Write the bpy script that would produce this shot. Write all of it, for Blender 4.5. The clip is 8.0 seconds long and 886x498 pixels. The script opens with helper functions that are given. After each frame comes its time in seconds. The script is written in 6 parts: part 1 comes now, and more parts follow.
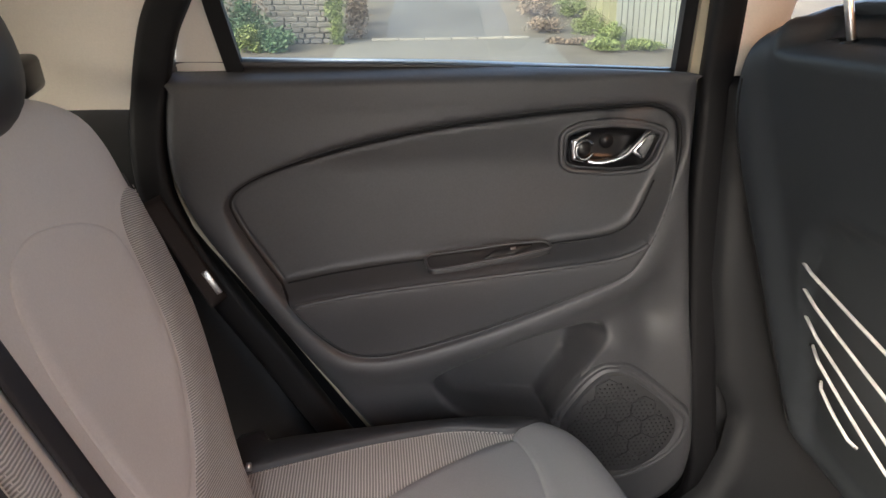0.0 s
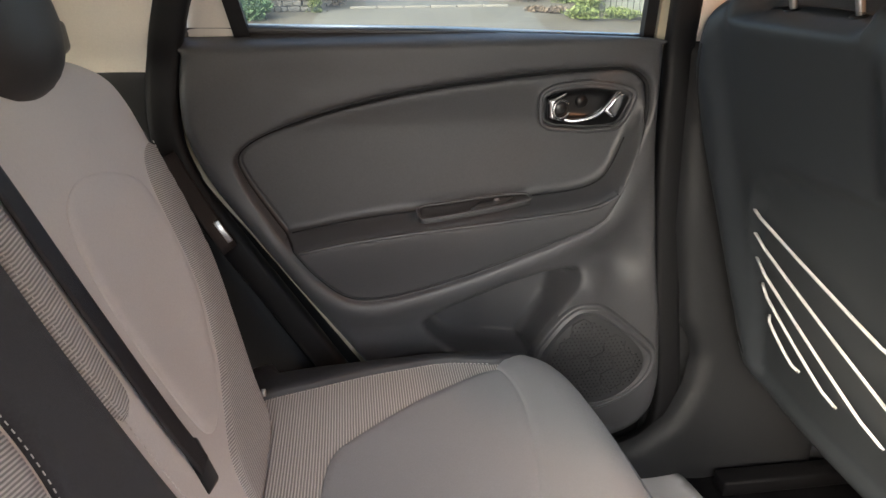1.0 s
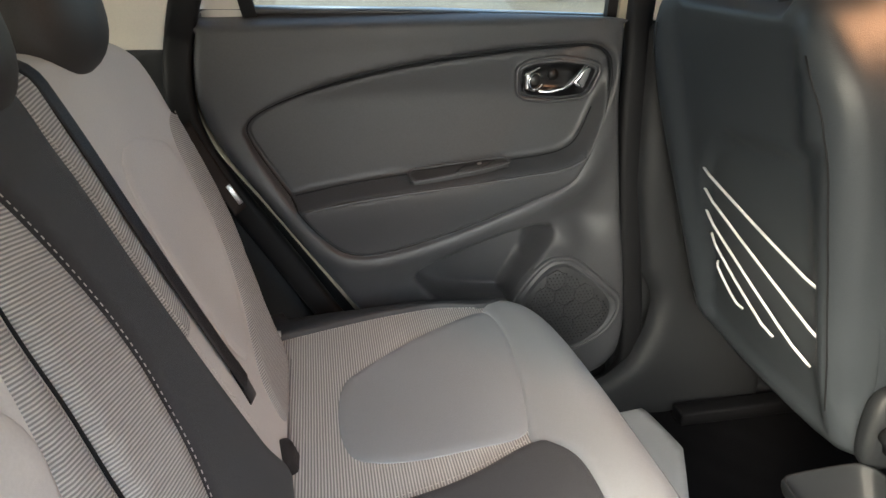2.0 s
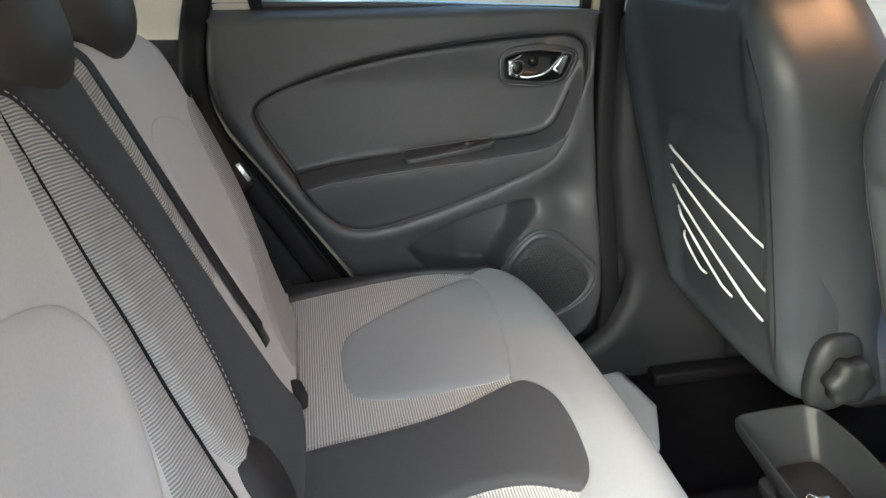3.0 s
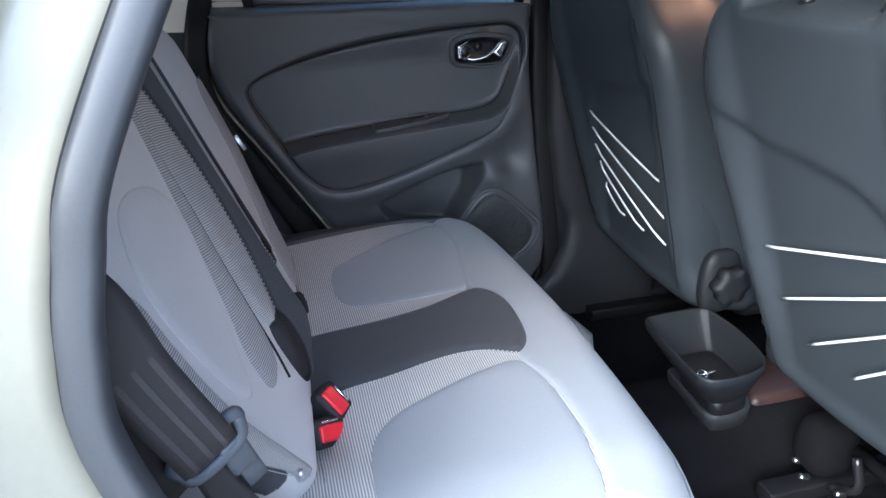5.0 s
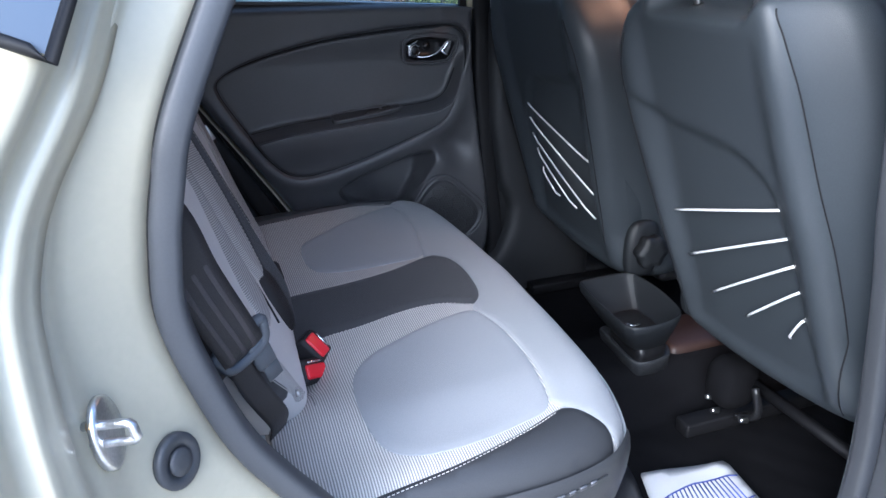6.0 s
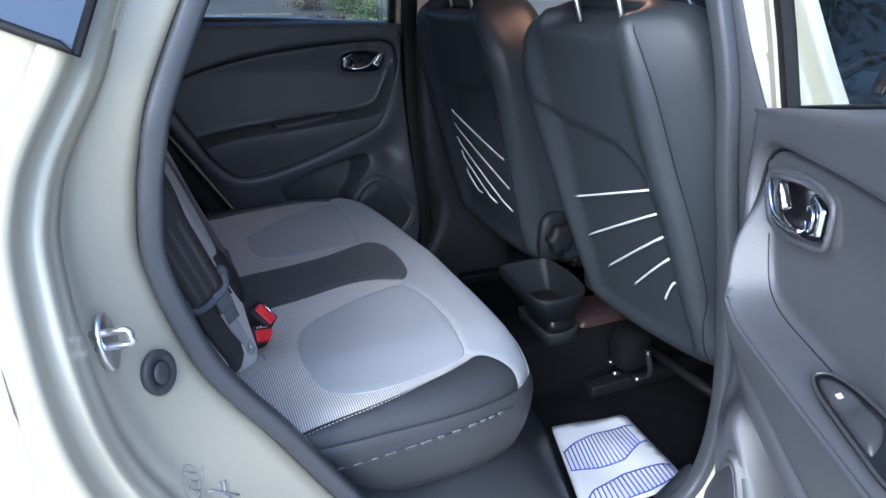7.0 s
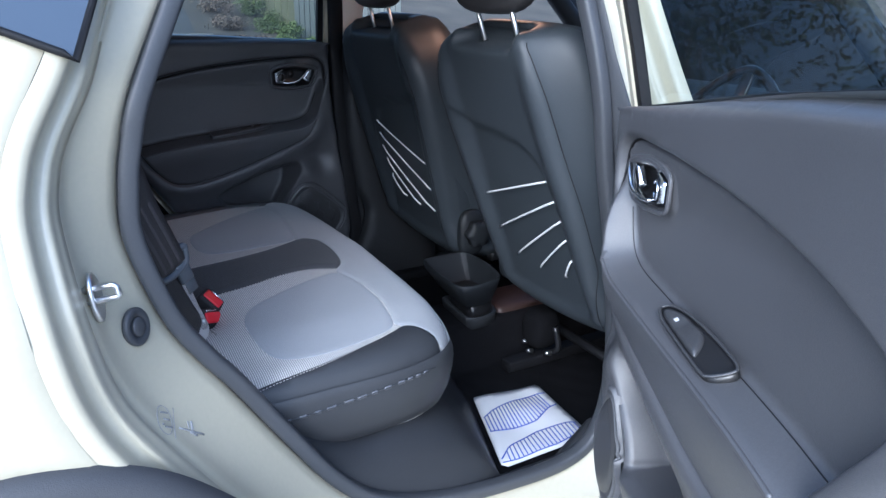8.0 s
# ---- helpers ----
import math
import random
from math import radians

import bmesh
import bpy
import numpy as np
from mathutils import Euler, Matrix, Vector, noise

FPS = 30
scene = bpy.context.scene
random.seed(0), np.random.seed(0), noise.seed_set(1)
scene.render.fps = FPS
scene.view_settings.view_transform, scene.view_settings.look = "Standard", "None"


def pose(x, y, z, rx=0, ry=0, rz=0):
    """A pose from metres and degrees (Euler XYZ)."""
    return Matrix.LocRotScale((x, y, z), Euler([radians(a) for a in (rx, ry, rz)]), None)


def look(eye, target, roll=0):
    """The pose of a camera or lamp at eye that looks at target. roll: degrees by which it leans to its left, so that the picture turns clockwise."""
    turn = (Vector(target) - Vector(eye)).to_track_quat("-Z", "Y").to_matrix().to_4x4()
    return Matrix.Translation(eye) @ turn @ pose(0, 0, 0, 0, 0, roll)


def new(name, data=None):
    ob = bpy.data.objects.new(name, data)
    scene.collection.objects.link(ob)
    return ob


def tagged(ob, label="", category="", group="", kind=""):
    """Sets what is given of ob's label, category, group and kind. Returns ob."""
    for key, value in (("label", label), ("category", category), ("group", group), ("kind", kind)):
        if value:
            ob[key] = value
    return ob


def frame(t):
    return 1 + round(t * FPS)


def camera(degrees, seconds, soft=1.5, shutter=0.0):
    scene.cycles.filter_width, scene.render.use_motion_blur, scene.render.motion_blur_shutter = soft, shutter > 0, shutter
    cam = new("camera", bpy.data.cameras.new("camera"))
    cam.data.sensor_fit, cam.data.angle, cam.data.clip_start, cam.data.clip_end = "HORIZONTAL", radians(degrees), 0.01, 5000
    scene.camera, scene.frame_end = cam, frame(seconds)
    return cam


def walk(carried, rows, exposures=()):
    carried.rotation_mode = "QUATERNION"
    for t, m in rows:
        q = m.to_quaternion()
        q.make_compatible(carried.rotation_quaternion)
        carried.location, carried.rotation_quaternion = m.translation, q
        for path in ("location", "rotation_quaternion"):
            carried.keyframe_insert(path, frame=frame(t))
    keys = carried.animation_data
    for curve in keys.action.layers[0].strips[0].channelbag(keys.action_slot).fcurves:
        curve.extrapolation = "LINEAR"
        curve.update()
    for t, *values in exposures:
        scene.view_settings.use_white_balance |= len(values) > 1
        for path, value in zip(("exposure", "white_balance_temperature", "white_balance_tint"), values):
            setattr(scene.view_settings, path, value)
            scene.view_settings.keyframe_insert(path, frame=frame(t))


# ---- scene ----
cam = camera(65.30, 8.0)
EXPOSURES = [(0, 2.90, 6300, 11), (1.5, 3.0, 6220, 6), (3.0, 3.02, 5720, -1), (3.5, 2.99, 5500, -1), (4.5, 2.64, 4930, 3), (6.0, 1.96, 4700, 10), (8.0, 1.29, 4540, 9)]
walk(cam, [
    (0, pose(-0.6090, -0.3801, 1.2119, 70.126, 0.630, -5.631)),
    (0.5, pose(-0.6219, -0.4264, 1.2191, 68.508, 0.482, -6.354)),
    (1, pose(-0.6400, -0.4983, 1.2182, 67.719, 0.429, -7.336)),
    (1.5, pose(-0.6768, -0.5759, 1.2265, 66.755, 0.174, -9.099)),
    (3, pose(-0.7235, -0.7892, 1.2408, 65.799, 0.440, -10.805)),
    (3.5, pose(-0.7311, -0.8728, 1.2399, 65.967, 0.717, -10.651)),
    (4, pose(-0.7473, -0.9692, 1.2368, 66.198, 1.104, -11.021)),
    (4.5, pose(-0.7622, -1.0390, 1.2334, 66.346, 1.245, -12.263)),
    (5.8, pose(-0.8834, -1.2743, 1.2333, 66.938, 0.491, -18.600)),
    (6, pose(-0.8978, -1.3083, 1.2351, 67.046, 0.286, -19.512)),
    (6.5, pose(-0.9229, -1.3935, 1.2382, 67.677, -0.159, -21.931)),
    (7, pose(-0.9526, -1.5288, 1.2421, 68.512, -0.573, -24.343)),
    (7.5, pose(-0.9994, -1.6636, 1.2471, 69.458, -0.807, -27.287)),
    (8, pose(-1.0469, -1.7334, 1.2469, 70.225, -1.171, -30.367)),
], EXPOSURES)

# ---- world, sun and exposure ----
world = bpy.data.worlds.new("world")
scene.world = world
world.use_nodes = True
wn = world.node_tree.nodes
sky = wn.new("ShaderNodeTexSky")
sky.sky_type = "NISHITA"
sky.sun_disc = False
sky.sun_elevation, sky.sun_rotation = radians(27), radians(227)
sky.dust_density = 8.0
wn["Background"].inputs["Strength"].default_value = 0.15
world.node_tree.links.new(sky.outputs["Color"], wn["Background"].inputs["Color"])
sun = new("sun", bpy.data.lights.new("sun", "SUN"))
sun.data.energy, sun.data.angle, sun.data.color = 1.4, radians(100), (0.96, 0.98, 1.0)
sun.matrix_world = look((-6.1, -5.6, 4.2), (0, 0, 0))

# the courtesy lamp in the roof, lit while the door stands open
# unseen; added to account for the warm tint on the seat tops
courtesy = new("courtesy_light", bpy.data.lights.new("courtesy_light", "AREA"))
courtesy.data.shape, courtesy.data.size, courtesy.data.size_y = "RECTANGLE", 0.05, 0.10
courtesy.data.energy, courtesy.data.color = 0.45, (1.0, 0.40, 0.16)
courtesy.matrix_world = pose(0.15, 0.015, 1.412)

# ---- materials ----
def mat(name, color, rough=0.6, metal=0.0, grain=0.0, scale=60.0, bump=0.0, bscale=400.0, coat=0.0, spec=0.5, sheen=0.0):
    """A surface with variation at two scales (broad stains, fine grain) and a fine relief."""
    m = bpy.data.materials.new(name)
    m.use_nodes = True
    nt = m.node_tree
    b = nt.nodes["Principled BSDF"]
    b.inputs["Roughness"].default_value, b.inputs["Metallic"].default_value = rough, metal
    b.inputs["Coat Weight"].default_value, b.inputs["Specular IOR Level"].default_value = coat, spec
    b.inputs["Sheen Weight"].default_value = sheen
    b.inputs["Base Color"].default_value = (*color, 1)
    tc = nt.nodes.new("ShaderNodeTexCoord")
    if grain:
        n1, n2 = nt.nodes.new("ShaderNodeTexNoise"), nt.nodes.new("ShaderNodeTexNoise")
        n1.inputs["Scale"].default_value, n2.inputs["Scale"].default_value = scale / 12, scale * 6
        n1.inputs["Detail"].default_value = 5
        add = nt.nodes.new("ShaderNodeMath")
        add.operation = "ADD"
        ramp = nt.nodes.new("ShaderNodeMapRange")
        ramp.inputs["From Min"].default_value, ramp.inputs["From Max"].default_value = 0.7, 1.3
        ramp.inputs["To Min"].default_value, ramp.inputs["To Max"].default_value = 1 - grain, 1 + grain
        mix = nt.nodes.new("ShaderNodeMix")
        mix.data_type, mix.blend_type = "RGBA", "MULTIPLY"
        mix.inputs["Factor"].default_value = 1
        mix.inputs["A"].default_value = (*color, 1)
        for n in (n1, n2):
            nt.links.new(tc.outputs["Object"], n.inputs["Vector"])
        nt.links.new(n1.outputs["Fac"], add.inputs[0])
        nt.links.new(n2.outputs["Fac"], add.inputs[1])
        nt.links.new(add.outputs[0], ramp.inputs["Value"])
        nt.links.new(ramp.outputs["Result"], mix.inputs["B"])
        nt.links.new(mix.outputs["Result"], b.inputs["Base Color"])
        rr = nt.nodes.new("ShaderNodeMapRange")
        rr.inputs["From Min"].default_value, rr.inputs["From Max"].default_value = 0.3, 0.7
        rr.inputs["To Min"].default_value, rr.inputs["To Max"].default_value = max(rough - 0.03, 0.02), min(rough + 0.03, 1)
        nt.links.new(n1.outputs["Fac"], rr.inputs["Value"])
        nt.links.new(rr.outputs["Result"], b.inputs["Roughness"])
    if bump:
        n3, bp = nt.nodes.new("ShaderNodeTexNoise"), nt.nodes.new("ShaderNodeBump")
        n3.inputs["Scale"].default_value, n3.inputs["Detail"].default_value = bscale, 3
        bp.inputs["Strength"].default_value, bp.inputs["Distance"].default_value = bump, 0.002
        nt.links.new(tc.outputs["Object"], n3.inputs["Vector"])
        nt.links.new(n3.outputs["Fac"], bp.inputs["Height"])
        nt.links.new(bp.outputs["Normal"], b.inputs["Normal"])
    return m


def weave(name, light, dark, along, period, bands=0.5):
    """Ribbed upholstery: pale ribs and dark gaps that follow one another in the direction 'along'."""
    m = mat(name, light, 0.9, sheen=0.15)
    nt = m.node_tree
    b = nt.nodes["Principled BSDF"]
    tc = nt.nodes["Texture Coordinate"]
    dot = nt.nodes.new("ShaderNodeVectorMath")
    dot.operation = "DOT_PRODUCT"
    dot.inputs[1].default_value = Vector(along).normalized() * (2 * math.pi / period)
    wob, wa = nt.nodes.new("ShaderNodeTexNoise"), nt.nodes.new("ShaderNodeMath")
    wob.inputs["Scale"].default_value = 40
    wa.operation = "MULTIPLY_ADD"
    wa.inputs[1].default_value = 1.0
    sn, mr = nt.nodes.new("ShaderNodeMath"), nt.nodes.new("ShaderNodeMapRange")
    sn.operation = "SINE"
    mr.inputs["From Min"].default_value, mr.inputs["From Max"].default_value = -0.5, 0.7
    fine = nt.nodes.new("ShaderNodeTexNoise")
    fine.inputs["Scale"].default_value = 900
    mix = nt.nodes.new("ShaderNodeMix")
    mix.data_type = "RGBA"
    mix.inputs["A"].default_value, mix.inputs["B"].default_value = (*dark, 1), (*light, 1)
    ml, mf = nt.nodes.new("ShaderNodeMath"), nt.nodes.new("ShaderNodeMapRange")
    ml.operation = "MULTIPLY"
    mf.inputs["To Min"].default_value, mf.inputs["To Max"].default_value = 0.6, 1.3
    bp = nt.nodes.new("ShaderNodeBump")
    bp.inputs["Strength"].default_value, bp.inputs["Distance"].default_value = 0.5, 0.0012
    L = nt.links.new
    L(tc.outputs["Object"], dot.inputs[0])
    L(tc.outputs["Object"], wob.inputs["Vector"])
    L(tc.outputs["Object"], fine.inputs["Vector"])
    L(wob.outputs["Fac"], wa.inputs[0])
    L(dot.outputs["Value"], wa.inputs[2])
    L(wa.outputs[0], sn.inputs[0])
    L(sn.outputs[0], mr.inputs["Value"])
    L(fine.outputs["Fac"], mf.inputs["Value"])
    L(mr.outputs["Result"], ml.inputs[0])
    L(mf.outputs["Result"], ml.inputs[1])
    L(ml.outputs[0], mix.inputs["Factor"])
    L(mix.outputs["Result"], b.inputs["Base Color"])
    L(sn.outputs[0], bp.inputs["Height"])
    L(bp.outputs["Normal"], b.inputs["Normal"])
    return m


def glass(name, tint=(1, 1, 1), rough=0.0, dust=0.0):
    """A thin pane: clear, with the gloss of glass."""
    m = bpy.data.materials.new(name)
    m.use_nodes = True
    nt = m.node_tree
    nt.nodes.remove(nt.nodes["Principled BSDF"])
    tr, gl, fr, mx = (nt.nodes.new("ShaderNode" + k) for k in ("BsdfTransparent", "BsdfGlossy", "Fresnel", "MixShader"))
    tr.inputs["Color"].default_value = (*tint, 1)
    gl.inputs["Roughness"].default_value = rough
    fr.inputs["IOR"].default_value = 1.45
    nt.links.new(fr.outputs[0], mx.inputs[0])
    nt.links.new(tr.outputs[0], mx.inputs[1])
    nt.links.new(gl.outputs[0], mx.inputs[2])
    out = mx.outputs[0]
    if dust:
        # a thin film of dust that scatters daylight
        tl, md, nz, mr = (nt.nodes.new("ShaderNode" + k) for k in ("BsdfTranslucent", "MixShader", "TexNoise", "MapRange"))
        tl.inputs["Color"].default_value = (0.75, 0.76, 0.72, 1)
        nz.inputs["Scale"].default_value, nz.inputs["Detail"].default_value = 9, 6
        mr.inputs["From Min"].default_value, mr.inputs["From Max"].default_value = 0.3, 0.75
        mr.inputs["To Min"].default_value, mr.inputs["To Max"].default_value = dust * 0.5, dust * 1.5
        nt.links.new(nz.outputs["Fac"], mr.inputs["Value"])
        nt.links.new(mr.outputs["Result"], md.inputs[0])
        nt.links.new(out, md.inputs[1])
        nt.links.new(tl.outputs[0], md.inputs[2])
        out = md.outputs[0]
    nt.links.new(out, nt.nodes["Material Output"].inputs["Surface"])
    return m


DOOR_PLASTIC = mat("dark grained door plastic", (0.066, 0.066, 0.070), 0.37, grain=0.10, bump=0.25, bscale=900, spec=0.5)
GRILLE = mat("dark satin grille plastic", (0.040, 0.040, 0.042), 0.40, grain=0.10, bump=0.2, bscale=900)
TRIM = mat("charcoal interior plastic", (0.018, 0.019, 0.021), 0.55, grain=0.12, bump=0.25, bscale=800, spec=0.35)
RISER = mat("dark moulded riser", (0.022, 0.023, 0.026), 0.42, grain=0.12, bump=0.2, bscale=700, spec=0.35)
SIDE_VINYL = mat("charcoal bench vinyl", (0.027, 0.028, 0.031), 0.50, grain=0.08, bump=0.2, bscale=700)
VINYL = mat("dark seat vinyl", (0.029, 0.034, 0.0395), 0.44, grain=0.08, bump=0.2, bscale=700, spec=0.36)
HEADREST = mat("charcoal headrest vinyl", (0.035, 0.032, 0.031), 0.5, grain=0.1, bump=0.2, bscale=700)
DARK_CLOTH = mat("charcoal seat cloth", (0.034, 0.034, 0.037), 0.85, grain=0.15, bump=0.35, bscale=1200, sheen=0.1)
# light balance put into the cloth colour: backrest lightened, cushion roll and pads darkened
GREY_CLOTH_LIT = mat("grey seat cloth lightened for the backrest", (0.62, 0.595, 0.57), 0.9, grain=0.05, bump=0.3, bscale=1500, sheen=0.2)
GREY_ROLL_SHADED = mat("grey seat cloth darkened for the front roll", (0.235, 0.24, 0.25), 0.9, grain=0.05, bump=0.3, bscale=1500, sheen=0.2)
GREY_PAD_SHADED = mat("grey seat cloth darkened for the pads", (0.235, 0.24, 0.252), 0.9, grain=0.05, bump=0.3, bscale=1500, sheen=0.2)
RIB_PALE, RIB_DARK = (0.58, 0.555, 0.53), (0.24, 0.23, 0.22)
WEAVE_CUSHION = weave("ribbed cushion cloth", RIB_PALE, RIB_DARK, (1, 0, 0), 0.0042)
WEAVE_BACK = weave("ribbed backrest cloth", RIB_PALE, RIB_DARK, (-0.38, 0.17, 0.90), 0.0030)
WEAVE_MID = weave("ribbed centre cloth", RIB_PALE, RIB_DARK, (-0.375, 0.22, 0.89), 0.0036)
WEAVE_EDGE = weave("ribbed edge cloth", RIB_PALE, RIB_DARK, (-0.386, -0.065, 0.92), 0.0038)
RUBBER = mat("black rubber seal", (0.009, 0.009, 0.010), 0.6, grain=0.1, spec=0.25)
RUBBER_GREY = mat("dark grey door seal", (0.045, 0.047, 0.052), 0.5, grain=0.08)
CREAM_PAINT = mat("cream car paint", (0.435, 0.403, 0.300), 0.36, grain=0.03, scale=20, coat=0.35)
CREAM_TRIM = mat("cream pillar trim", (0.84, 0.80, 0.72), 0.6, grain=0.04, bump=0.2, bscale=900)
HEADLINER = mat("pale headliner cloth", (0.72, 0.69, 0.63), 0.9, grain=0.05, bump=0.3, bscale=900)
CHROME = mat("polished chrome", (0.85, 0.86, 0.88), 0.08, metal=1.0)
STEEL = mat("zinc plated steel", (0.72, 0.72, 0.72), 0.33, metal=1.0, grain=0.15)
BLACK = mat("gloss black plastic", (0.010, 0.010, 0.011), 0.30)
DULL_STEEL = mat("black painted steel", (0.006, 0.006, 0.007), 0.6, grain=0.2, spec=0.15)
CARPET = mat("black floor carpet", (0.006, 0.006, 0.007), 0.95, grain=0.3, bump=0.8, bscale=500, spec=0.05)
RED = mat("red buckle plastic", (0.70, 0.018, 0.03), 0.35)
CORD = mat("pale grey elastic cord", (0.62, 0.62, 0.63), 0.7, grain=0.08, bump=0.4, bscale=2500)
STITCH = mat("pale stitching thread", (0.55, 0.52, 0.49), 0.8)
STITCH_DARK = mat("grey stitching thread", (0.20, 0.19, 0.19), 0.8)
WEBBING = mat("black seat belt webbing", (0.015, 0.013, 0.0135), 0.6, grain=0.15, bump=0.4, bscale=1500)
PAPER = mat("white paper", (0.52, 0.52, 0.53), 0.8, grain=0.03, bump=0.1, bscale=150)
BLUE_INK = mat("blue printing ink", (0.04, 0.07, 0.35), 0.8)
TRAY = mat("dark tray plastic", (0.010, 0.0115, 0.0135), 0.55, grain=0.1, bump=0.15, bscale=900, spec=0.30)
CONCRETE = mat("worn concrete", (0.062, 0.064, 0.060), 0.9, grain=0.35, scale=6, bump=0.5, bscale=30)
FENCE_WOOD = mat("weathered fence wood", (0.11, 0.112, 0.06), 0.85, grain=0.3, scale=12, bump=0.4, bscale=40)
FENCE_GREY = mat("grey weathered fence wood", (0.085, 0.095, 0.088), 0.85, grain=0.3, scale=12, bump=0.4, bscale=40)
STONE = mat("grey wall stone", (0.075, 0.075, 0.072), 0.9, grain=0.3, scale=10, bump=0.6, bscale=30)
SOIL = mat("damp soil verge", (0.062, 0.056, 0.042), 0.95, grain=0.4, scale=10, bump=0.8, bscale=25)
LEAF = mat("green leaf", (0.09, 0.12, 0.03), 0.7, grain=0.4, scale=8)
LEAF_DARK = mat("dark evergreen leaf", (0.045, 0.080, 0.042), 0.7, grain=0.4, scale=8, spec=0.15)
BARK = mat("brown bark", (0.10, 0.075, 0.05), 0.9, grain=0.3, scale=20, bump=0.6, bscale=60)
CLADDING = mat("dark grey arch cladding", (0.035, 0.036, 0.04), 0.6, grain=0.12, bump=0.3, bscale=600)
WINDOW = glass("clear window glass", (0.86, 0.90, 0.87))
DUSTY = glass("dusty window glass", (0.50, 0.54, 0.52), dust=0.05)
COPPER = mat("rust brown console edge", (0.024, 0.012, 0.009), 0.5, grain=0.1)

# ---- shaping helpers ----
from mathutils.geometry import delaunay_2d_cdt


def thing(name, label, category, group="", kind="", at=(0, 0, 0)):
    e = new(name)
    e.location = at
    e.empty_display_size = 0.1
    bpy.context.view_layer.update()
    return tagged(e, label, category, group, kind)


def part(name, bm, material, parent, label="", smooth=True):
    """Links a bmesh as one mesh object under a thing or a part."""
    me = bpy.data.meshes.new(name)
    bm.to_mesh(me)
    bm.free()
    me.materials.append(material)
    if smooth:
        me.polygons.foreach_set("use_smooth", [True] * len(me.polygons))
    ob = new(name, me)
    if parent is not None:
        ob.parent = parent
        root = parent
        while root.parent:
            root = root.parent
        off = root.location
        me.transform(Matrix.Translation(-off)) if off.length else None
    if label:
        ob["label"] = label
    return ob


def from_arrays(V, F):
    bm = bmesh.new()
    vs = [bm.verts.new(tuple(map(float, p))) for p in V]
    for f in F:
        try:
            bm.faces.new([vs[i] for i in f])
        except ValueError:
            pass
    return bm


def curve(pts, n=10, closed=False):
    """A smooth line (Catmull-Rom) through a few control points of any dimension."""
    P = np.array(pts, float)
    m = len(P)
    out = []
    for i in range(m if closed else m - 1):
        if closed:
            p0, p1, p2, p3 = P[(i - 1) % m], P[i], P[(i + 1) % m], P[(i + 2) % m]
        else:
            p1, p2 = P[i], P[i + 1]
            p0 = P[i - 1] if i else 2 * p1 - p2
            p3 = P[i + 2] if i + 2 < m else 2 * p2 - p1
        for k in range(n):
            t = k / n
            out.append(0.5 * (2 * p1 + (p2 - p0) * t + (2 * p0 - 5 * p1 + 4 * p2 - p3) * t * t + (3 * p1 - p0 - 3 * p2 + p3) * t ** 3))
    if not closed:
        out.append(P[-1])
    return np.array(out)


def resample(C, step, closed=False):
    C = np.array(C, float)
    Q = np.vstack([C, C[:1]]) if closed else C
    s = np.r_[0, np.cumsum(np.linalg.norm(np.diff(Q, axis=0), axis=1))]
    k = max(int(round(s[-1] / step)), 3)
    u = np.linspace(0, s[-1], k + 1)
    u = u[:-1] if closed else u
    return np.stack([np.interp(u, s, Q[:, i]) for i in range(Q.shape[1])], 1)


def dist(P, C, closed=True):
    """Distance from points to a line, and (closed) whether they lie inside it."""
    A = np.array(C, float)
    B = np.roll(A, -1, 0) if closed else A[1:]
    A = A if closed else A[:-1]
    D = B - A
    out, ins = np.empty(len(P)), np.zeros(len(P), bool)
    for i in range(0, len(P), 2000):
        p = P[i:i + 2000, None, :]
        t = np.clip(((p - A) * D).sum(2) / np.maximum((D * D).sum(1), 1e-12), 0, 1)
        out[i:i + 2000] = np.sqrt((((p - A) - t[..., None] * D) ** 2).sum(2)).min(1)
        if closed:
            c = (A[None, :, 1] > p[..., 1]) != (B[None, :, 1] > p[..., 1])
            xi = A[None, :, 0] + (p[..., 1] - A[None, :, 1]) * D[None, :, 0] / np.where(np.abs(D[:, 1]) < 1e-12, 1e-12, D[:, 1])[None, :]
            ins[i:i + 2000] = (c & (p[..., 0] < xi)).sum(1) % 2 == 1
    return out, ins


def sdf(P, C):
    """Signed distance: plus inside a closed line."""
    d, ins = dist(P, C)
    return np.where(ins, d, -d)


def step(x, a, b):
    t = np.clip((np.asarray(x, float) - a) / (b - a), 0, 1)
    return t * t * (3 - 2 * t)


def outnormals(C):
    T = np.roll(C, -1, 0) - np.roll(C, 1, 0)
    T /= np.maximum(np.linalg.norm(T, axis=1), 1e-9)[:, None]
    N = np.stack([T[:, 1], -T[:, 0]], 1)
    x, y = C[:, 0], C[:, 1]
    area = (x * np.roll(y, -1) - y * np.roll(x, -1)).sum()
    return N if area > 0 else -N


LEFT_FRAME = ((0, 0.70, 0), (1, 0, 0), (0, 0, 1), (0, -1, 0))


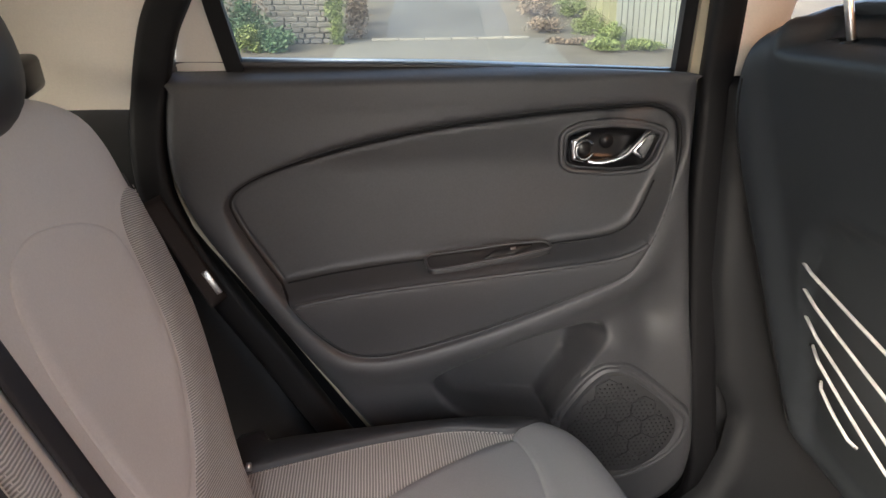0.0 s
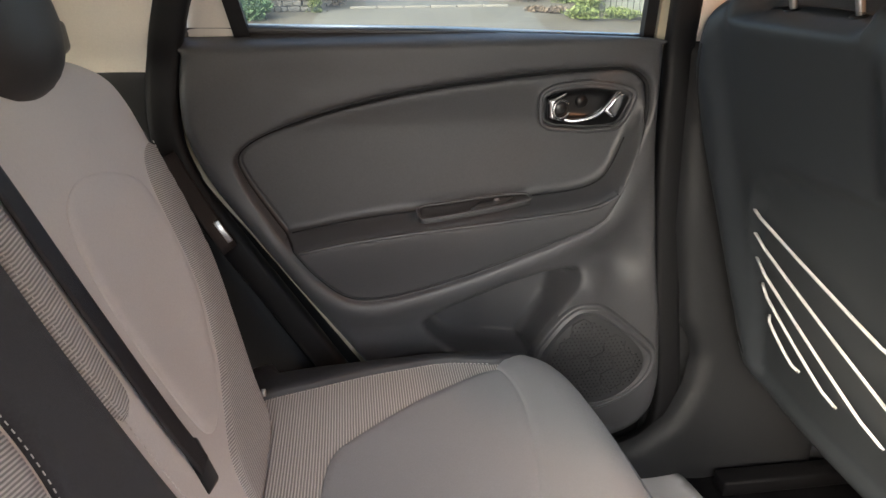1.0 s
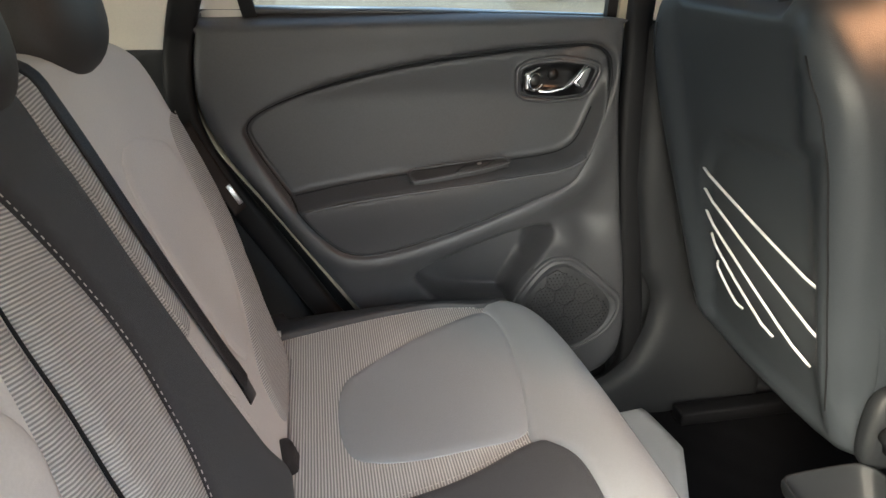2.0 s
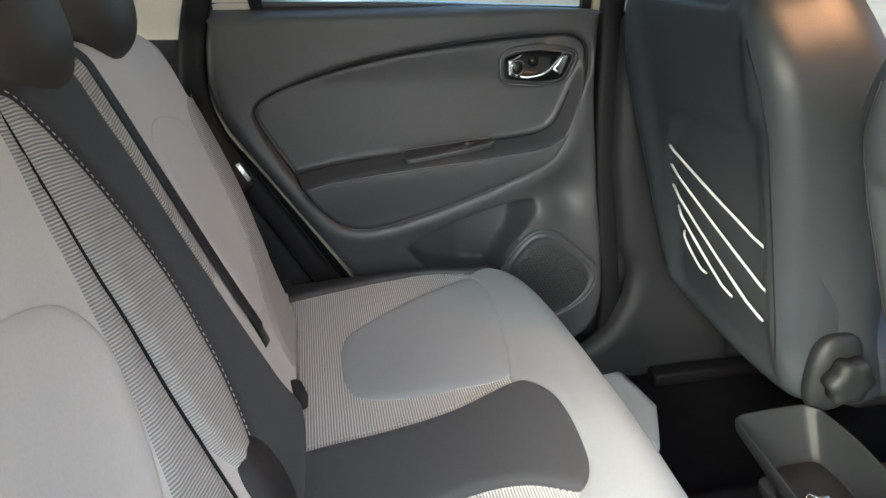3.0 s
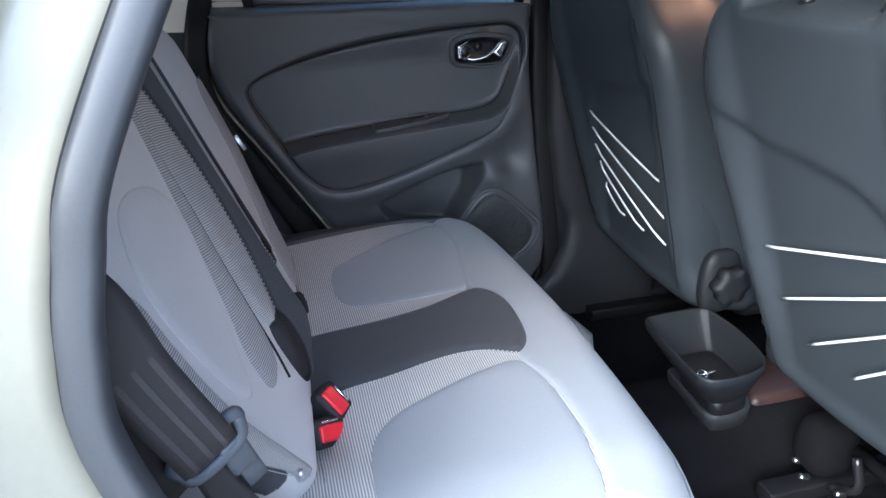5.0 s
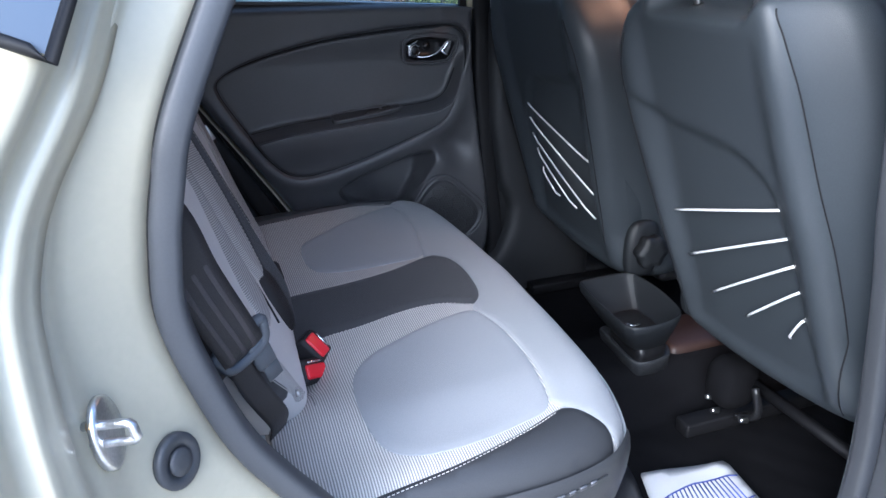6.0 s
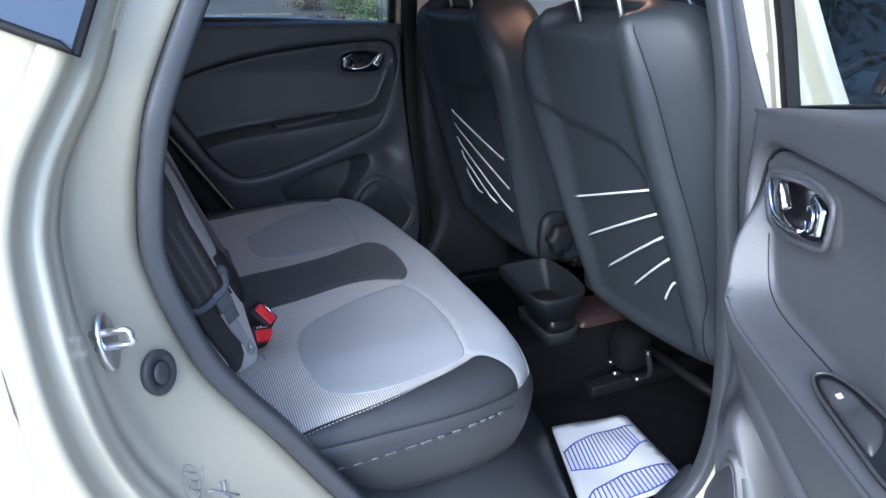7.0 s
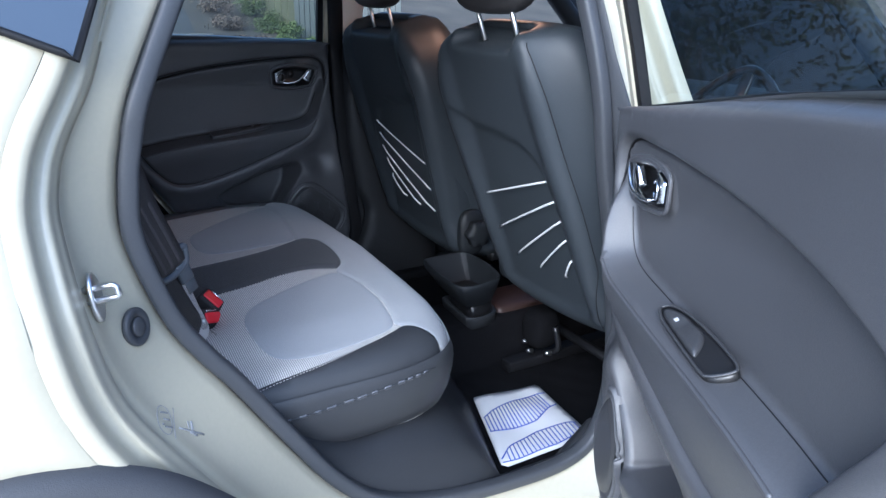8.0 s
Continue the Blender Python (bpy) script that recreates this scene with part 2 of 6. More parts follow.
def patch(outline, height, space, frame3, rings=(), skirt=(), lines=(), post=None):
    """A shaped panel: fills an outline (in the plane u, v) with fine facets, lifts them by height(points, distance to edge) along w.
    skirt: (outset, w) rows that turn the rim down. lines: polylines that facets must follow."""
    C = resample(outline, space, True)
    N = outnormals(C)
    pts = [C]
    for r in rings:
        R = C - N * r
        d, ins = dist(R, C)
        pts.append(R[ins & (d > r * 0.85)])
    for ln in lines:
        d, ins = dist(ln, C)
        pts.append(ln[ins & (d > space * 0.3)])
    lo, hi = C.min(0), C.max(0)
    gx, gy = np.meshgrid(np.arange(lo[0], hi[0], space), np.arange(lo[1], hi[1], space * 0.866))
    gx[1::2] += space / 2
    G = np.stack([gx.ravel(), gy.ravel()], 1)
    d, ins = dist(G, C)
    keep = ins & (d > max(space * 0.6, (max(rings) + space * 0.5) if rings else 0))
    for ln in lines:
        keep &= dist(G, ln, False)[0] > space * 0.35
    pts.append(G[keep])
    A = np.vstack(pts)
    n = len(C)
    r = delaunay_2d_cdt([Vector(p) for p in A], [(i, (i + 1) % n) for i in range(n)], [], 1, 1e-7)
    P = np.array([tuple(p) for p in r[0]])
    F = [tuple(f) for f in r[2]]
    orig = r[3]
    e = dist(P, C)[0]
    rim = {}
    for k, o in enumerate(orig):
        for q in o:
            if q < n:
                rim[q] = k
    e[list(rim.values())] = 0
    W = height(P, e)
    UVW = [np.column_stack([P, W])]
    base = len(P)
    last = [rim[i] for i in range(n)]
    for out, w in skirt:
        S = C + N * out
        ww = np.full(n, w, float) if not callable(w) else w(S)
        UVW.append(np.column_stack([S, ww]))
        cur = list(range(base, base + n))
        base += n
        x, y = C[:, 0], C[:, 1]
        ccw = (x * np.roll(y, -1) - y * np.roll(x, -1)).sum() > 0
        for i in range(n):
            j = (i + 1) % n
            q = (last[i], cur[i], cur[j], last[j])
            F.append(q if ccw else q[::-1])
        last = cur
    Q = np.vstack(UVW)
    O, U, V, Wd = (np.array(a, float) for a in frame3)
    X = O + Q[:, :1] * U + Q[:, 1:2] * V + Q[:, 2:3] * Wd
    if np.dot(np.cross(U, V), Wd) < 0:
        F = [f[::-1] for f in F]
    if post is not None:
        X = post(X)
    return from_arrays(X, F)


def tube(path, radius, sides=8, closed=False, flat=None, up=(0, 0, 1), taper=None):
    """A round or flattened bar along a line. flat: (width, thickness) in place of the radius."""
    P = np.array(path, float)
    m = len(P)
    V, F = [], []
    T = np.roll(P, -1, 0) - np.roll(P, 1, 0)
    if not closed:
        T[0], T[-1] = P[1] - P[0], P[-1] - P[-2]
    T /= np.maximum(np.linalg.norm(T, axis=1), 1e-9)[:, None]
    n = np.cross(T[0], up)
    if np.linalg.norm(n) < 1e-3:
        n = np.cross(T[0], (1, 0, 0))
    n /= np.linalg.norm(n)
    for i in range(m):
        if flat is not None:
            k = np.cross(T[i], up)
            n = k if np.linalg.norm(k) > 1e-3 else n
        n = n - T[i] * np.dot(n, T[i])
        n /= np.linalg.norm(n)
        b = np.cross(T[i], n)
        s = 1 if taper is None else taper(i / (m - 1))
        for q in range(sides):
            a = 2 * math.pi * (q + 0.5) / sides
            if flat is not None:
                c, d = math.cos(a), math.sin(a)
                c, d = math.copysign(abs(c) ** 0.5, c), math.copysign(abs(d) ** 0.5, d)
                V.append(P[i] + n * c * flat[0] / 2 * s + b * d * flat[1] / 2 * s)
            else:
                V.append(P[i] + (n * math.cos(a) + b * math.sin(a)) * radius * s)
    for i in range(m if closed else m - 1):
        j = (i + 1) % m
        for q in range(sides):
            w = (q + 1) % sides
            F.append((i * sides + q, i * sides + w, j * sides + w, j * sides + q))
    if not closed:
        F += [tuple(range(sides))[::-1], tuple(range((m - 1) * sides, m * sides))]
    return from_arrays(V, F)


def loft(rows, closed=True, caps=True):
    """A skin through rows of points, each row of the same count."""
    R = [np.array(r, float) for r in rows]
    k = len(R[0])
    V = np.vstack(R)
    F = []
    for i in range(len(R) - 1):
        for q in range(k if closed else k - 1):
            w = (q + 1) % k
            F.append((i * k + q, i * k + w, (i + 1) * k + w, (i + 1) * k + q))
    if caps and closed:
        F += [tuple(range(k))[::-1], tuple(range((len(R) - 1) * k, len(R) * k))]
    bm = from_arrays(V, F)
    bmesh.ops.recalc_face_normals(bm, faces=bm.faces)
    return bm


def box(lo, hi, bevel=0.004, segs=2, m=None):
    bm = bmesh.new()
    bmesh.ops.create_cube(bm, size=1)
    lo, hi = Vector(lo), Vector(hi)
    for v in bm.verts:
        v.co = Vector([(lo[i] + hi[i]) / 2 + v.co[i] * (hi[i] - lo[i]) for i in range(3)])
    if bevel:
        bmesh.ops.bevel(bm, geom=bm.edges[:], offset=bevel, segments=segs, affect="EDGES", profile=0.5)
    if m is not None:
        bmesh.ops.transform(bm, matrix=m, verts=bm.verts)
    return bm


def ellipsoid(center, radii, power=2.0, m=None, seg=28, rings=18):
    """A rounded cushion-like body."""
    bm = bmesh.new()
    bmesh.ops.create_uvsphere(bm, u_segments=seg, v_segments=rings, radius=1)
    for v in bm.verts:
        c = v.co
        k = (sum(abs(q) ** power for q in c)) ** (-1 / power)
        v.co = Vector([center[i] * (m is None) + c[i] * k * radii[i] for i in range(3)])
    if m is not None:
        bmesh.ops.transform(bm, matrix=m, verts=bm.verts)
    return bm


def join(*bms):
    """Several shells of one part in one mesh."""
    V, F = [], []
    for b in bms:
        b.verts.index_update()
        o = len(V)
        V += [tuple(v.co) for v in b.verts]
        F += [tuple(o + v.index for v in f.verts) for f in b.faces]
        b.free()
    return from_arrays(V, F)


def moved(bm, m):
    bmesh.ops.transform(bm, matrix=m, verts=bm.verts)
    if m.to_3x3().determinant() < 0:
        bmesh.ops.reverse_faces(bm, faces=bm.faces)
    return bm


def stitches(path, length=0.004, gap=0.003, r=0.0007):
    """A row of short thread stitches along a line."""
    P = resample(path, 0.001)
    out = []
    n, k = int(length / 0.001), int((length + gap) / 0.001)
    for i in range(0, len(P) - n - 1, k):
        out.append(tube(P[i:i + n + 1:max(n // 2, 1)], r, 5))
    return join(*out)

# ---- ground and lane outside ----
def rise(x, y):
    """The lane is level beside the car and climbs further off."""
    return -0.15 + 0.5 * step(y, 11, 16.5) + 0.17 * np.maximum(y - 16, 0)


gx = np.r_[np.linspace(-300, -12, 8), np.linspace(-10, 14, 60), np.linspace(18, 300, 8)]
gy = np.r_[np.linspace(-300, -12, 8), np.linspace(-10, 40, 90), np.linspace(44, 60, 4), np.linspace(80, 300, 6)]
GX, GY = np.meshgrid(gx, gy)
GZ = rise(GX, np.minimum(GY, 60)) + 0.012 * np.sin(GX * 2.1 + np.sin(GY)) * np.cos(GY * 1.3)
nx = len(gx)
ground = part("ground", from_arrays(np.stack([GX.ravel(), GY.ravel(), GZ.ravel()], 1),
              [(j * nx + i, j * nx + i + 1, (j + 1) * nx + i + 1, (j + 1) * nx + i) for j in range(len(gy) - 1) for i in range(nx - 1)]), SOIL, None)
tagged(ground, "damp brown soil and gravel verge", "ground", kind="structure")


def lane_x(y):
    return 0.0 + 0.095 * (y - 4)


def lane_strip(name, y0, y1, half, lift, material, label, n=40):
    V, F = [], []
    for j in range(n + 1):
        y = y0 + (y1 - y0) * j / n
        for i in range(9):
            x = lane_x(y) + half(y) * (i / 4 - 1)
            V.append((x, y, float(rise(x, y)) + lift - (0.10 if i in (0, 8) else 0)))
    for j in range(n):
        for i in range(8):
            F.append((j * 9 + i, j * 9 + i + 1, j * 9 + 10 + i, j * 9 + 9 + i))
    return tagged(part(name, from_arrays(V, F), material, None), label, "road", kind="structure")


lane_strip("road", 16.0, 60, lambda y: 1.85, 0.03, CONCRETE, "worn grey concrete lane climbing away")
lane_strip("lane", 8.0, 15.9, lambda y: 2.9, 0.02, mat("grey gravelly concrete", (0.085, 0.083, 0.07), 0.9, grain=0.25, scale=8, bump=0.5, bscale=40),
           "worn grey concrete lane beyond the car")
# unseen paving, made pale to bounce light into the cabin
lane_strip("pavement", -14.0, 7.95, lambda y: 8.0, 0.02, mat("pale light-bouncing paving", (0.42, 0.40, 0.37), 0.9, grain=0.2, scale=8, bump=0.5, bscale=40),
           "unseen parking place under the car, coloured pale to bounce light")
kerb = thing("kerb", "pale concrete edge strip across the lane", "kerb", kind="structure", at=(lane_x(15.95), 15.95, 0))
for i in range(6):
    x = lane_x(15.95) - 1.75 + i * 0.6
    part("kerb_stone", box((x, 15.87, 0.18), (x + 0.58, 16.02, float(rise(0, 15.95)) + 0.06), 0.01), mat("pale kerb concrete", (0.13, 0.13, 0.12), 0.9, grain=0.2, scale=10), kerb)


def fence(x0, y0, x1, y1, width, height, material, name, label):
    f = thing(name, label, "fence", at=(x0, y0, float(rise(x0, y0))))
    n = max(int(math.hypot(x1 - x0, y1 - y0) / width), 1)
    ang = math.atan2(y1 - y0, x1 - x0)
    rnd = random.Random(7)
    for i in range(n):
        t = (i + 0.5) / n
        x, y = x0 + (x1 - x0) * t, y0 + (y1 - y0) * t
        z = float(rise(x, y)) - 0.05
        b = box((-width * 0.46, -0.012, 0), (width * 0.46, 0.012, height + rnd.uniform(-0.03, 0.03)), 0.004, 1)
        part("board", moved(b, Matrix.Translation((x, y, z)) @ Matrix.Rotation(ang, 4, "Z") @ Matrix.Translation((0, rnd.uniform(-0.012, 0.012), 0))), material, f, smooth=False)
    for h in (0.35, height - 0.3):
        za, zb = float(rise(x0, y0)), float(rise(x1, y1))
        part("rail", tube([(x0, y0 + 0.04, za + h), (x1, y1 + 0.04, zb + h)], 0.03, 4), material, f, smooth=False)
    return f



# ---- car body ----
car = thing("car_body", "cream painted hatchback body with an open rear doorway", "car", kind="structure", at=(-0.5, 0, -0.15))
CY = 0.015

# the right-hand doorway: line of the seal and line of the inner crease, from the roof's rear round the sill to the roof's front
SEAL_XZ = [(-0.80, 1.36), (-0.866, 1.24), (-0.926, 1.12), (-0.945, 1.055), (-0.957, 0.993), (-0.960, 0.907), (-0.922, 0.772), (-0.877, 0.69),
           (-0.830, 0.622), (-0.738, 0.475), (-0.652, 0.350), (-0.56, 0.262), (-0.43, 0.208), (-0.262, 0.178), (-0.041, 0.173), (0.060, 0.241), (0.088, 0.428), (0.046, 0.725), (0.003, 0.915), (-0.036, 1.10), (-0.064, 1.25), (-0.088, 1.36)]
CREASE_XZ = [(-0.905, 1.35), (-0.945, 1.225), (-0.978, 1.141), (-1.02, 1.068), (-1.037, 1.024), (-1.045, 0.965), (-1.033, 0.837), (-1.008, 0.721),
             (-0.958, 0.622), (-0.873, 0.49), (-0.765, 0.33), (-0.65, 0.205), (-0.48, 0.145), (-0.26, 0.118), (-0.02, 0.11), (0.118, 0.19), (0.152, 0.43), (0.110, 0.73), (0.068, 0.92), (0.028, 1.10), (0.0, 1.25), (-0.024, 1.36)]


def y_seal(z):
    return -0.66 + 0.3 * max(z - 1.15, 0)


def y_crease(z):
    return -0.82 + 0.42 * max(z - 0.86, 0)


seal3 = curve([(x, y_seal(z), z) for x, z in SEAL_XZ], 8)
crease3 = curve([(x, y_crease(z), z) for x, z in CREASE_XZ], 8)
mid = np.array([(-0.45, 0, 0.75)])
outw = seal3 * (1, 0, 1) - mid
outw /= np.linalg.norm(outw, axis=1)[:, None]
edge3 = crease3 + outw * 0.028 + np.array([0, -0.040, 0]) * np.ones((len(crease3), 1))
inw = np.array([0, 1.0, 0])
rows = [edge3 + outw * o + inw * d for o, d in ((0.030, 0.003), (0.014, 0.0), (0.005, 0.002), (0.001, 0.007), (-0.001, 0.016), (-0.002, 0.028), (-0.005, 0.034), (-0.012, 0.036))]
rows += [crease3 + outw * o + inw * d for o, d in ((0.012, -0.004), (0.008, -0.006), (0.004, -0.003), (0.001, 0.006), (-0.003, 0.018), (-0.009, 0.024))]
for k in (0.08, 0.14, 0.19, 0.23, 0.27, 0.31, 0.36, 0.42, 0.5, 0.6, 0.7, 0.85, 1.0):
    rows.append(crease3 * (1 - k) + seal3 * k + inw * (-0.007 * math.exp(-((k - 0.25) / 0.07) ** 2) + 0.022 * (1 - k) ** 2 + 0.008 * math.sin(k ** 0.7 * math.pi)) + outw * 0.014 * math.sin(k ** 0.7 * math.pi))
rows.append(seal3 + outw * 0.004 + (0, 0.03, 0))
part("doorway_frame", loft(rows, closed=False), CREAM_PAINT, car, "cream painted door jamb with a rolled edge")
seal_path = resample(seal3, 0.012)
o2 = seal_path * (1, 0, 1) - mid
o2 /= np.linalg.norm(o2, axis=1)[:, None]
part("door_seal", tube(seal_path - o2 * 0.014 + (0, -0.004, 0), 0.017, 12, flat=(0.030, 0.034), up=(0, 1, 0)), RUBBER_GREY, car, "dark grey rubber doorway seal")
part("seal_lip", tube(seal_path - o2 * 0.002 + (0, -0.012, 0), 0.004, 8), RUBBER, car, "thin black seal lip")

# dark rubber-backed band on the centre pillar, outside the seal
pz = [i for i in range(len(seal3)) if seal3[i, 0] > -0.2 and seal3[i, 2] > 0.30 and i > len(seal3) // 2]
wide = np.interp(seal3[pz, 2], [0.3, 0.45, 0.95, 1.05, 1.15, 1.25, 1.36], [0.30, 0.66, 0.66, 0.34, 0.16, 0.12, 0.10])[:, None]
band_rows = [seal3[pz] * (1 - k * wide) + crease3[pz] * k * wide + inw * (0.022 * (1 - k) ** 2 - d) for k, d in ((-0.05, 0.0), (0.05, 0.022), (0.30, 0.030), (0.70, 0.032), (0.92, 0.030), (1.0, 0.022), (1.0, 0.0))]
part("pillar_band", loft(band_rows, closed=False), RUBBER_GREY, car, "dark grey rubber band on the centre pillar")

# outer skin behind the doorway, cut round the wheel arch
skin_edge = [tuple(p) for p in np.delete((edge3 + outw * 0.03), 1, 1)[12:66:4]]
skin = skin_edge + [(-1.02, 0.64), (-1.12, 0.675), (-1.26, 0.665), (-1.42, 0.59), (-1.54, 0.48), (-1.60, 0.30), (-1.95, 0.30), (-2.0, 1.28), (-1.3, 1.25), (-1.12, 1.215)]


def skin_y(P, e):
    return np.where(P[:, 1] < 0.86, 0.86, 0.86 - 0.40 * (P[:, 1] - 0.86)) + 0.004 - 0.006 * np.exp(-e / 0.012)


part("quarter_panel", patch(skin, skin_y, 0.03, ((0, 0, 0), (1, 0, 0), (0, 0, 1), (0, -1, 0)), rings=(0.008, 0.02)), CREAM_PAINT, car, "cream painted rear quarter panel")
arch = curve([(-0.80, 0.385), (-0.90, 0.505), (-1.0, 0.595), (-1.12, 0.637), (-1.26, 0.63), (-1.40, 0.56), (-1.52, 0.45), (-1.58, 0.25)], 8)
on = np.stack([-(np.gradient(arch[:, 1])), np.gradient(arch[:, 0])], 1)
on /= np.linalg.norm(on, axis=1)[:, None]
on = -on if on[len(on) // 2, 1] < 0 else on
part("arch_cladding", loft([np.column_stack([a[:, 0], np.full(len(a), y), a[:, 1]]) for a, y in
     ((arch + on * 0.045, -0.855), (arch + on * 0.040, -0.878), (arch + on * 0.02, -0.886), (arch, -0.890), (arch - on * 0.05, -0.885), (arch - on * 0.06, -0.80))], closed=False), CLADDING, car, "dark grey plastic wheel arch cladding")
wheel = part("wheel", tube([(-1.27, -0.84, 0.17), (-1.27, -0.64, 0.17)], 0.31, 40), RUBBER, car, "black tyre")
qg = [(-0.99, 1.172), (-1.12, 1.222), (-1.3, 1.26), (-1.6, 1.30), (-1.6, 1.5), (-1.0, 1.5), (-0.915, 1.36)]
# besides the dark tint, the reflected sky's blue is put into the colour
part("quarter_window", patch(qg, lambda P, e: 0.872 - 0.40 * (P[:, 1] - 0.86), 0.05, ((0, 0, 0), (1, 0, 0), (0, 0, 1), (0, -1, 0))), mat("dark tinted glass", (0.050, 0.066, 0.095), 0.10, spec=0.2), car, "dark tinted quarter window")
qe = curve(qg[:4], 10)
part("window_trim", tube([(x - 0.001, -(0.873 - 0.40 * (z - 0.86)), z) for x, z in [(-0.90, 1.37), (-0.945, 1.27), (-0.990, 1.168)] + [tuple(p) for p in qe[1:]]], 0.005, 8), RUBBER, car, "black window surround")

# dark trim between the seal and the side of the bench
up = np.array([p for p in seal3 if p[0] < -0.80 and p[2] < 1.30])
part("side_trim", loft([up + np.array(q) for q in ((-0.004, 0.012, 0), (0.002, 0.030, 0), (-0.010, 0.060, 0), (-0.03, 0.085, 0), (-0.06, 0.12, 0), (-0.14, 0.15, 0))], closed=False), TRIM, car, "dark grey plastic trim beside the bench")

# roof, floor, closing panels
rx = np.linspace(-1.75, 0.74, 24)
ry = np.linspace(-0.64, 0.67, 15)


def roof_sheet(z0, drop):
    V = [(x, y, z0 + 0.05 * (1 - ((y - CY) / 0.65) ** 2) - drop * ((x + 0.3) / 1.7) ** 2) for x in rx for y in ry]
    k = len(ry)
    return from_arrays(V, [(i * k + j, i * k + j + 1, (i + 1) * k + j + 1, (i + 1) * k + j) for i in range(len(rx) - 1) for j in range(k - 1)])


part("roof", roof_sheet(1.43, 0.10), CREAM_PAINT, car, "cream painted roof")
part("headliner", roof_sheet(1.40, 0.10), HEADLINER, car, "pale cloth headliner")
# unseen lamp fixture, added to go with the courtesy light
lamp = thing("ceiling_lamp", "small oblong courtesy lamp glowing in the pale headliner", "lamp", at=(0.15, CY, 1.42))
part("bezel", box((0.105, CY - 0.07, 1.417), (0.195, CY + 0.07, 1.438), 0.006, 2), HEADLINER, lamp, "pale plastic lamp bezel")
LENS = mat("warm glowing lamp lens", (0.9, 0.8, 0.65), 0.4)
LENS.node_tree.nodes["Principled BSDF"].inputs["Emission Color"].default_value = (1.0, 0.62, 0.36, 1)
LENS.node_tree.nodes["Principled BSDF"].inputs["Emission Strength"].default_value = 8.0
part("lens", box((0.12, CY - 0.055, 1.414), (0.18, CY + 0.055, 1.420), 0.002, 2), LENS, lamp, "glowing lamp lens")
fl = [(-0.30, -0.66), (-0.30, 0.69), (1.5, 0.69), (1.5, -0.66)]
part("floor", patch(fl, lambda P, e: 0.165 + 0.12 * step(-np.abs(P[:, 1] - CY), -0.16, -0.09) * step(P[:, 0], -0.28, -0.1) + 0.004 * np.sin(P[:, 0] * 60) * np.sin(P[:, 1] * 50), 0.03, ((0, 0, 0), (1, 0, 0), (0, 1, 0), (0, 0, 1))), CARPET, car, "black carpeted floor with a raised tunnel")
riser = {-0.655: [(-0.86, 0.60), (-0.70, 0.405), (-0.58, 0.285), (-0.44, 0.225), (-0.30, 0.19), (-0.20, 0.165)], -0.635: [(-0.86, 0.60), (-0.64, 0.40), (-0.48, 0.335), (-0.36, 0.285), (-0.26, 0.23), (-0.20, 0.16)],
         -0.60: [(-0.86, 0.58), (-0.62, 0.40), (-0.46, 0.375), (-0.34, 0.335), (-0.25, 0.255), (-0.196, 0.155)], -0.45: [(-0.86, 0.50), (-0.60, 0.39), (-0.43, 0.38), (-0.30, 0.335), (-0.205, 0.25), (-0.140, 0.155)],
         -0.31: [(-0.86, 0.45), (-0.60, 0.39), (-0.40, 0.38), (-0.27, 0.335), (-0.165, 0.25), (-0.089, 0.155)], -0.15: [(-0.86, 0.45), (-0.60, 0.39), (-0.38, 0.38), (-0.25, 0.325), (-0.135, 0.24), (-0.058, 0.155)],
         -0.02: [(-0.86, 0.45), (-0.60, 0.39), (-0.38, 0.38), (-0.26, 0.315), (-0.16, 0.23), (-0.09, 0.155)], 0.10: [(-0.86, 0.45), (-0.60, 0.39), (-0.42, 0.37), (-0.34, 0.28), (-0.30, 0.22), (-0.28, 0.155)],
         0.66: [(-0.86, 0.45), (-0.60, 0.39), (-0.42, 0.37), (-0.36, 0.28), (-0.32, 0.22), (-0.30, 0.155)]}
part("seat_riser", loft([[(x, y, z) for x, z in curve(p, 6)] for y, p in riser.items()], closed=False), RISER, car, "dark grey moulded riser under the bench")
part("sill_trim", loft([[(x, y, z) for x, z in ((-0.86, 0.65 + d), (-0.745, 0.475 + d), (-0.66, 0.348 + d), (-0.565, 0.258 + d), (-0.43, 0.203 + d), (-0.262, 0.172 + d * 0.3), (-0.04, 0.165 + d * 0.3), (0.06, 0.24 + d * 0.6))]
     for y, d in ((-0.66, 0.0), (-0.652, 0.012), (-0.64, 0.026), (-0.628, 0.024), (-0.615, 0.0), (-0.61, -0.15))], closed=False), TRIM, car, "dark grey plastic sill trim")
part("rear_wall", box((-1.92, -0.66, 0.3), (-1.88, 0.69, 1.02), 0.01), TRIM, car)
# unseen rear glass, darkened to keep light off the front seat backs
part("rear_window", loft([[(-1.90, y, 1.02), (-1.76, y * 0.95, 1.36)] for y in np.linspace(-0.60, 0.63, 6)], closed=False), glass("tinted rear glass", (0.20, 0.22, 0.23)), car, "dark tinted rear window")
part("boot_floor", box((-1.9, -0.64, 0.45), (-0.95, 0.67, 0.48), 0.01), CARPET, car)
part("parcel_shelf", box((-1.85, -0.62, 0.98), (-1.12, 0.65, 1.0), 0.008), TRIM, car)
part("rear_side_wall", box((-1.9, -0.70, 0.4), (-1.04, -0.66, 1.2), 0.01), TRIM, car)
part("sill_outer", box((-0.30, -0.86, -0.02), (1.4, -0.70, 0.12), 0.02), CREAM_PAINT, car)

# far side: trims round the closed door
FAR = ((0, 0, 0), (1, 0, 0), (0, 0, 1), (0, -1, 0))


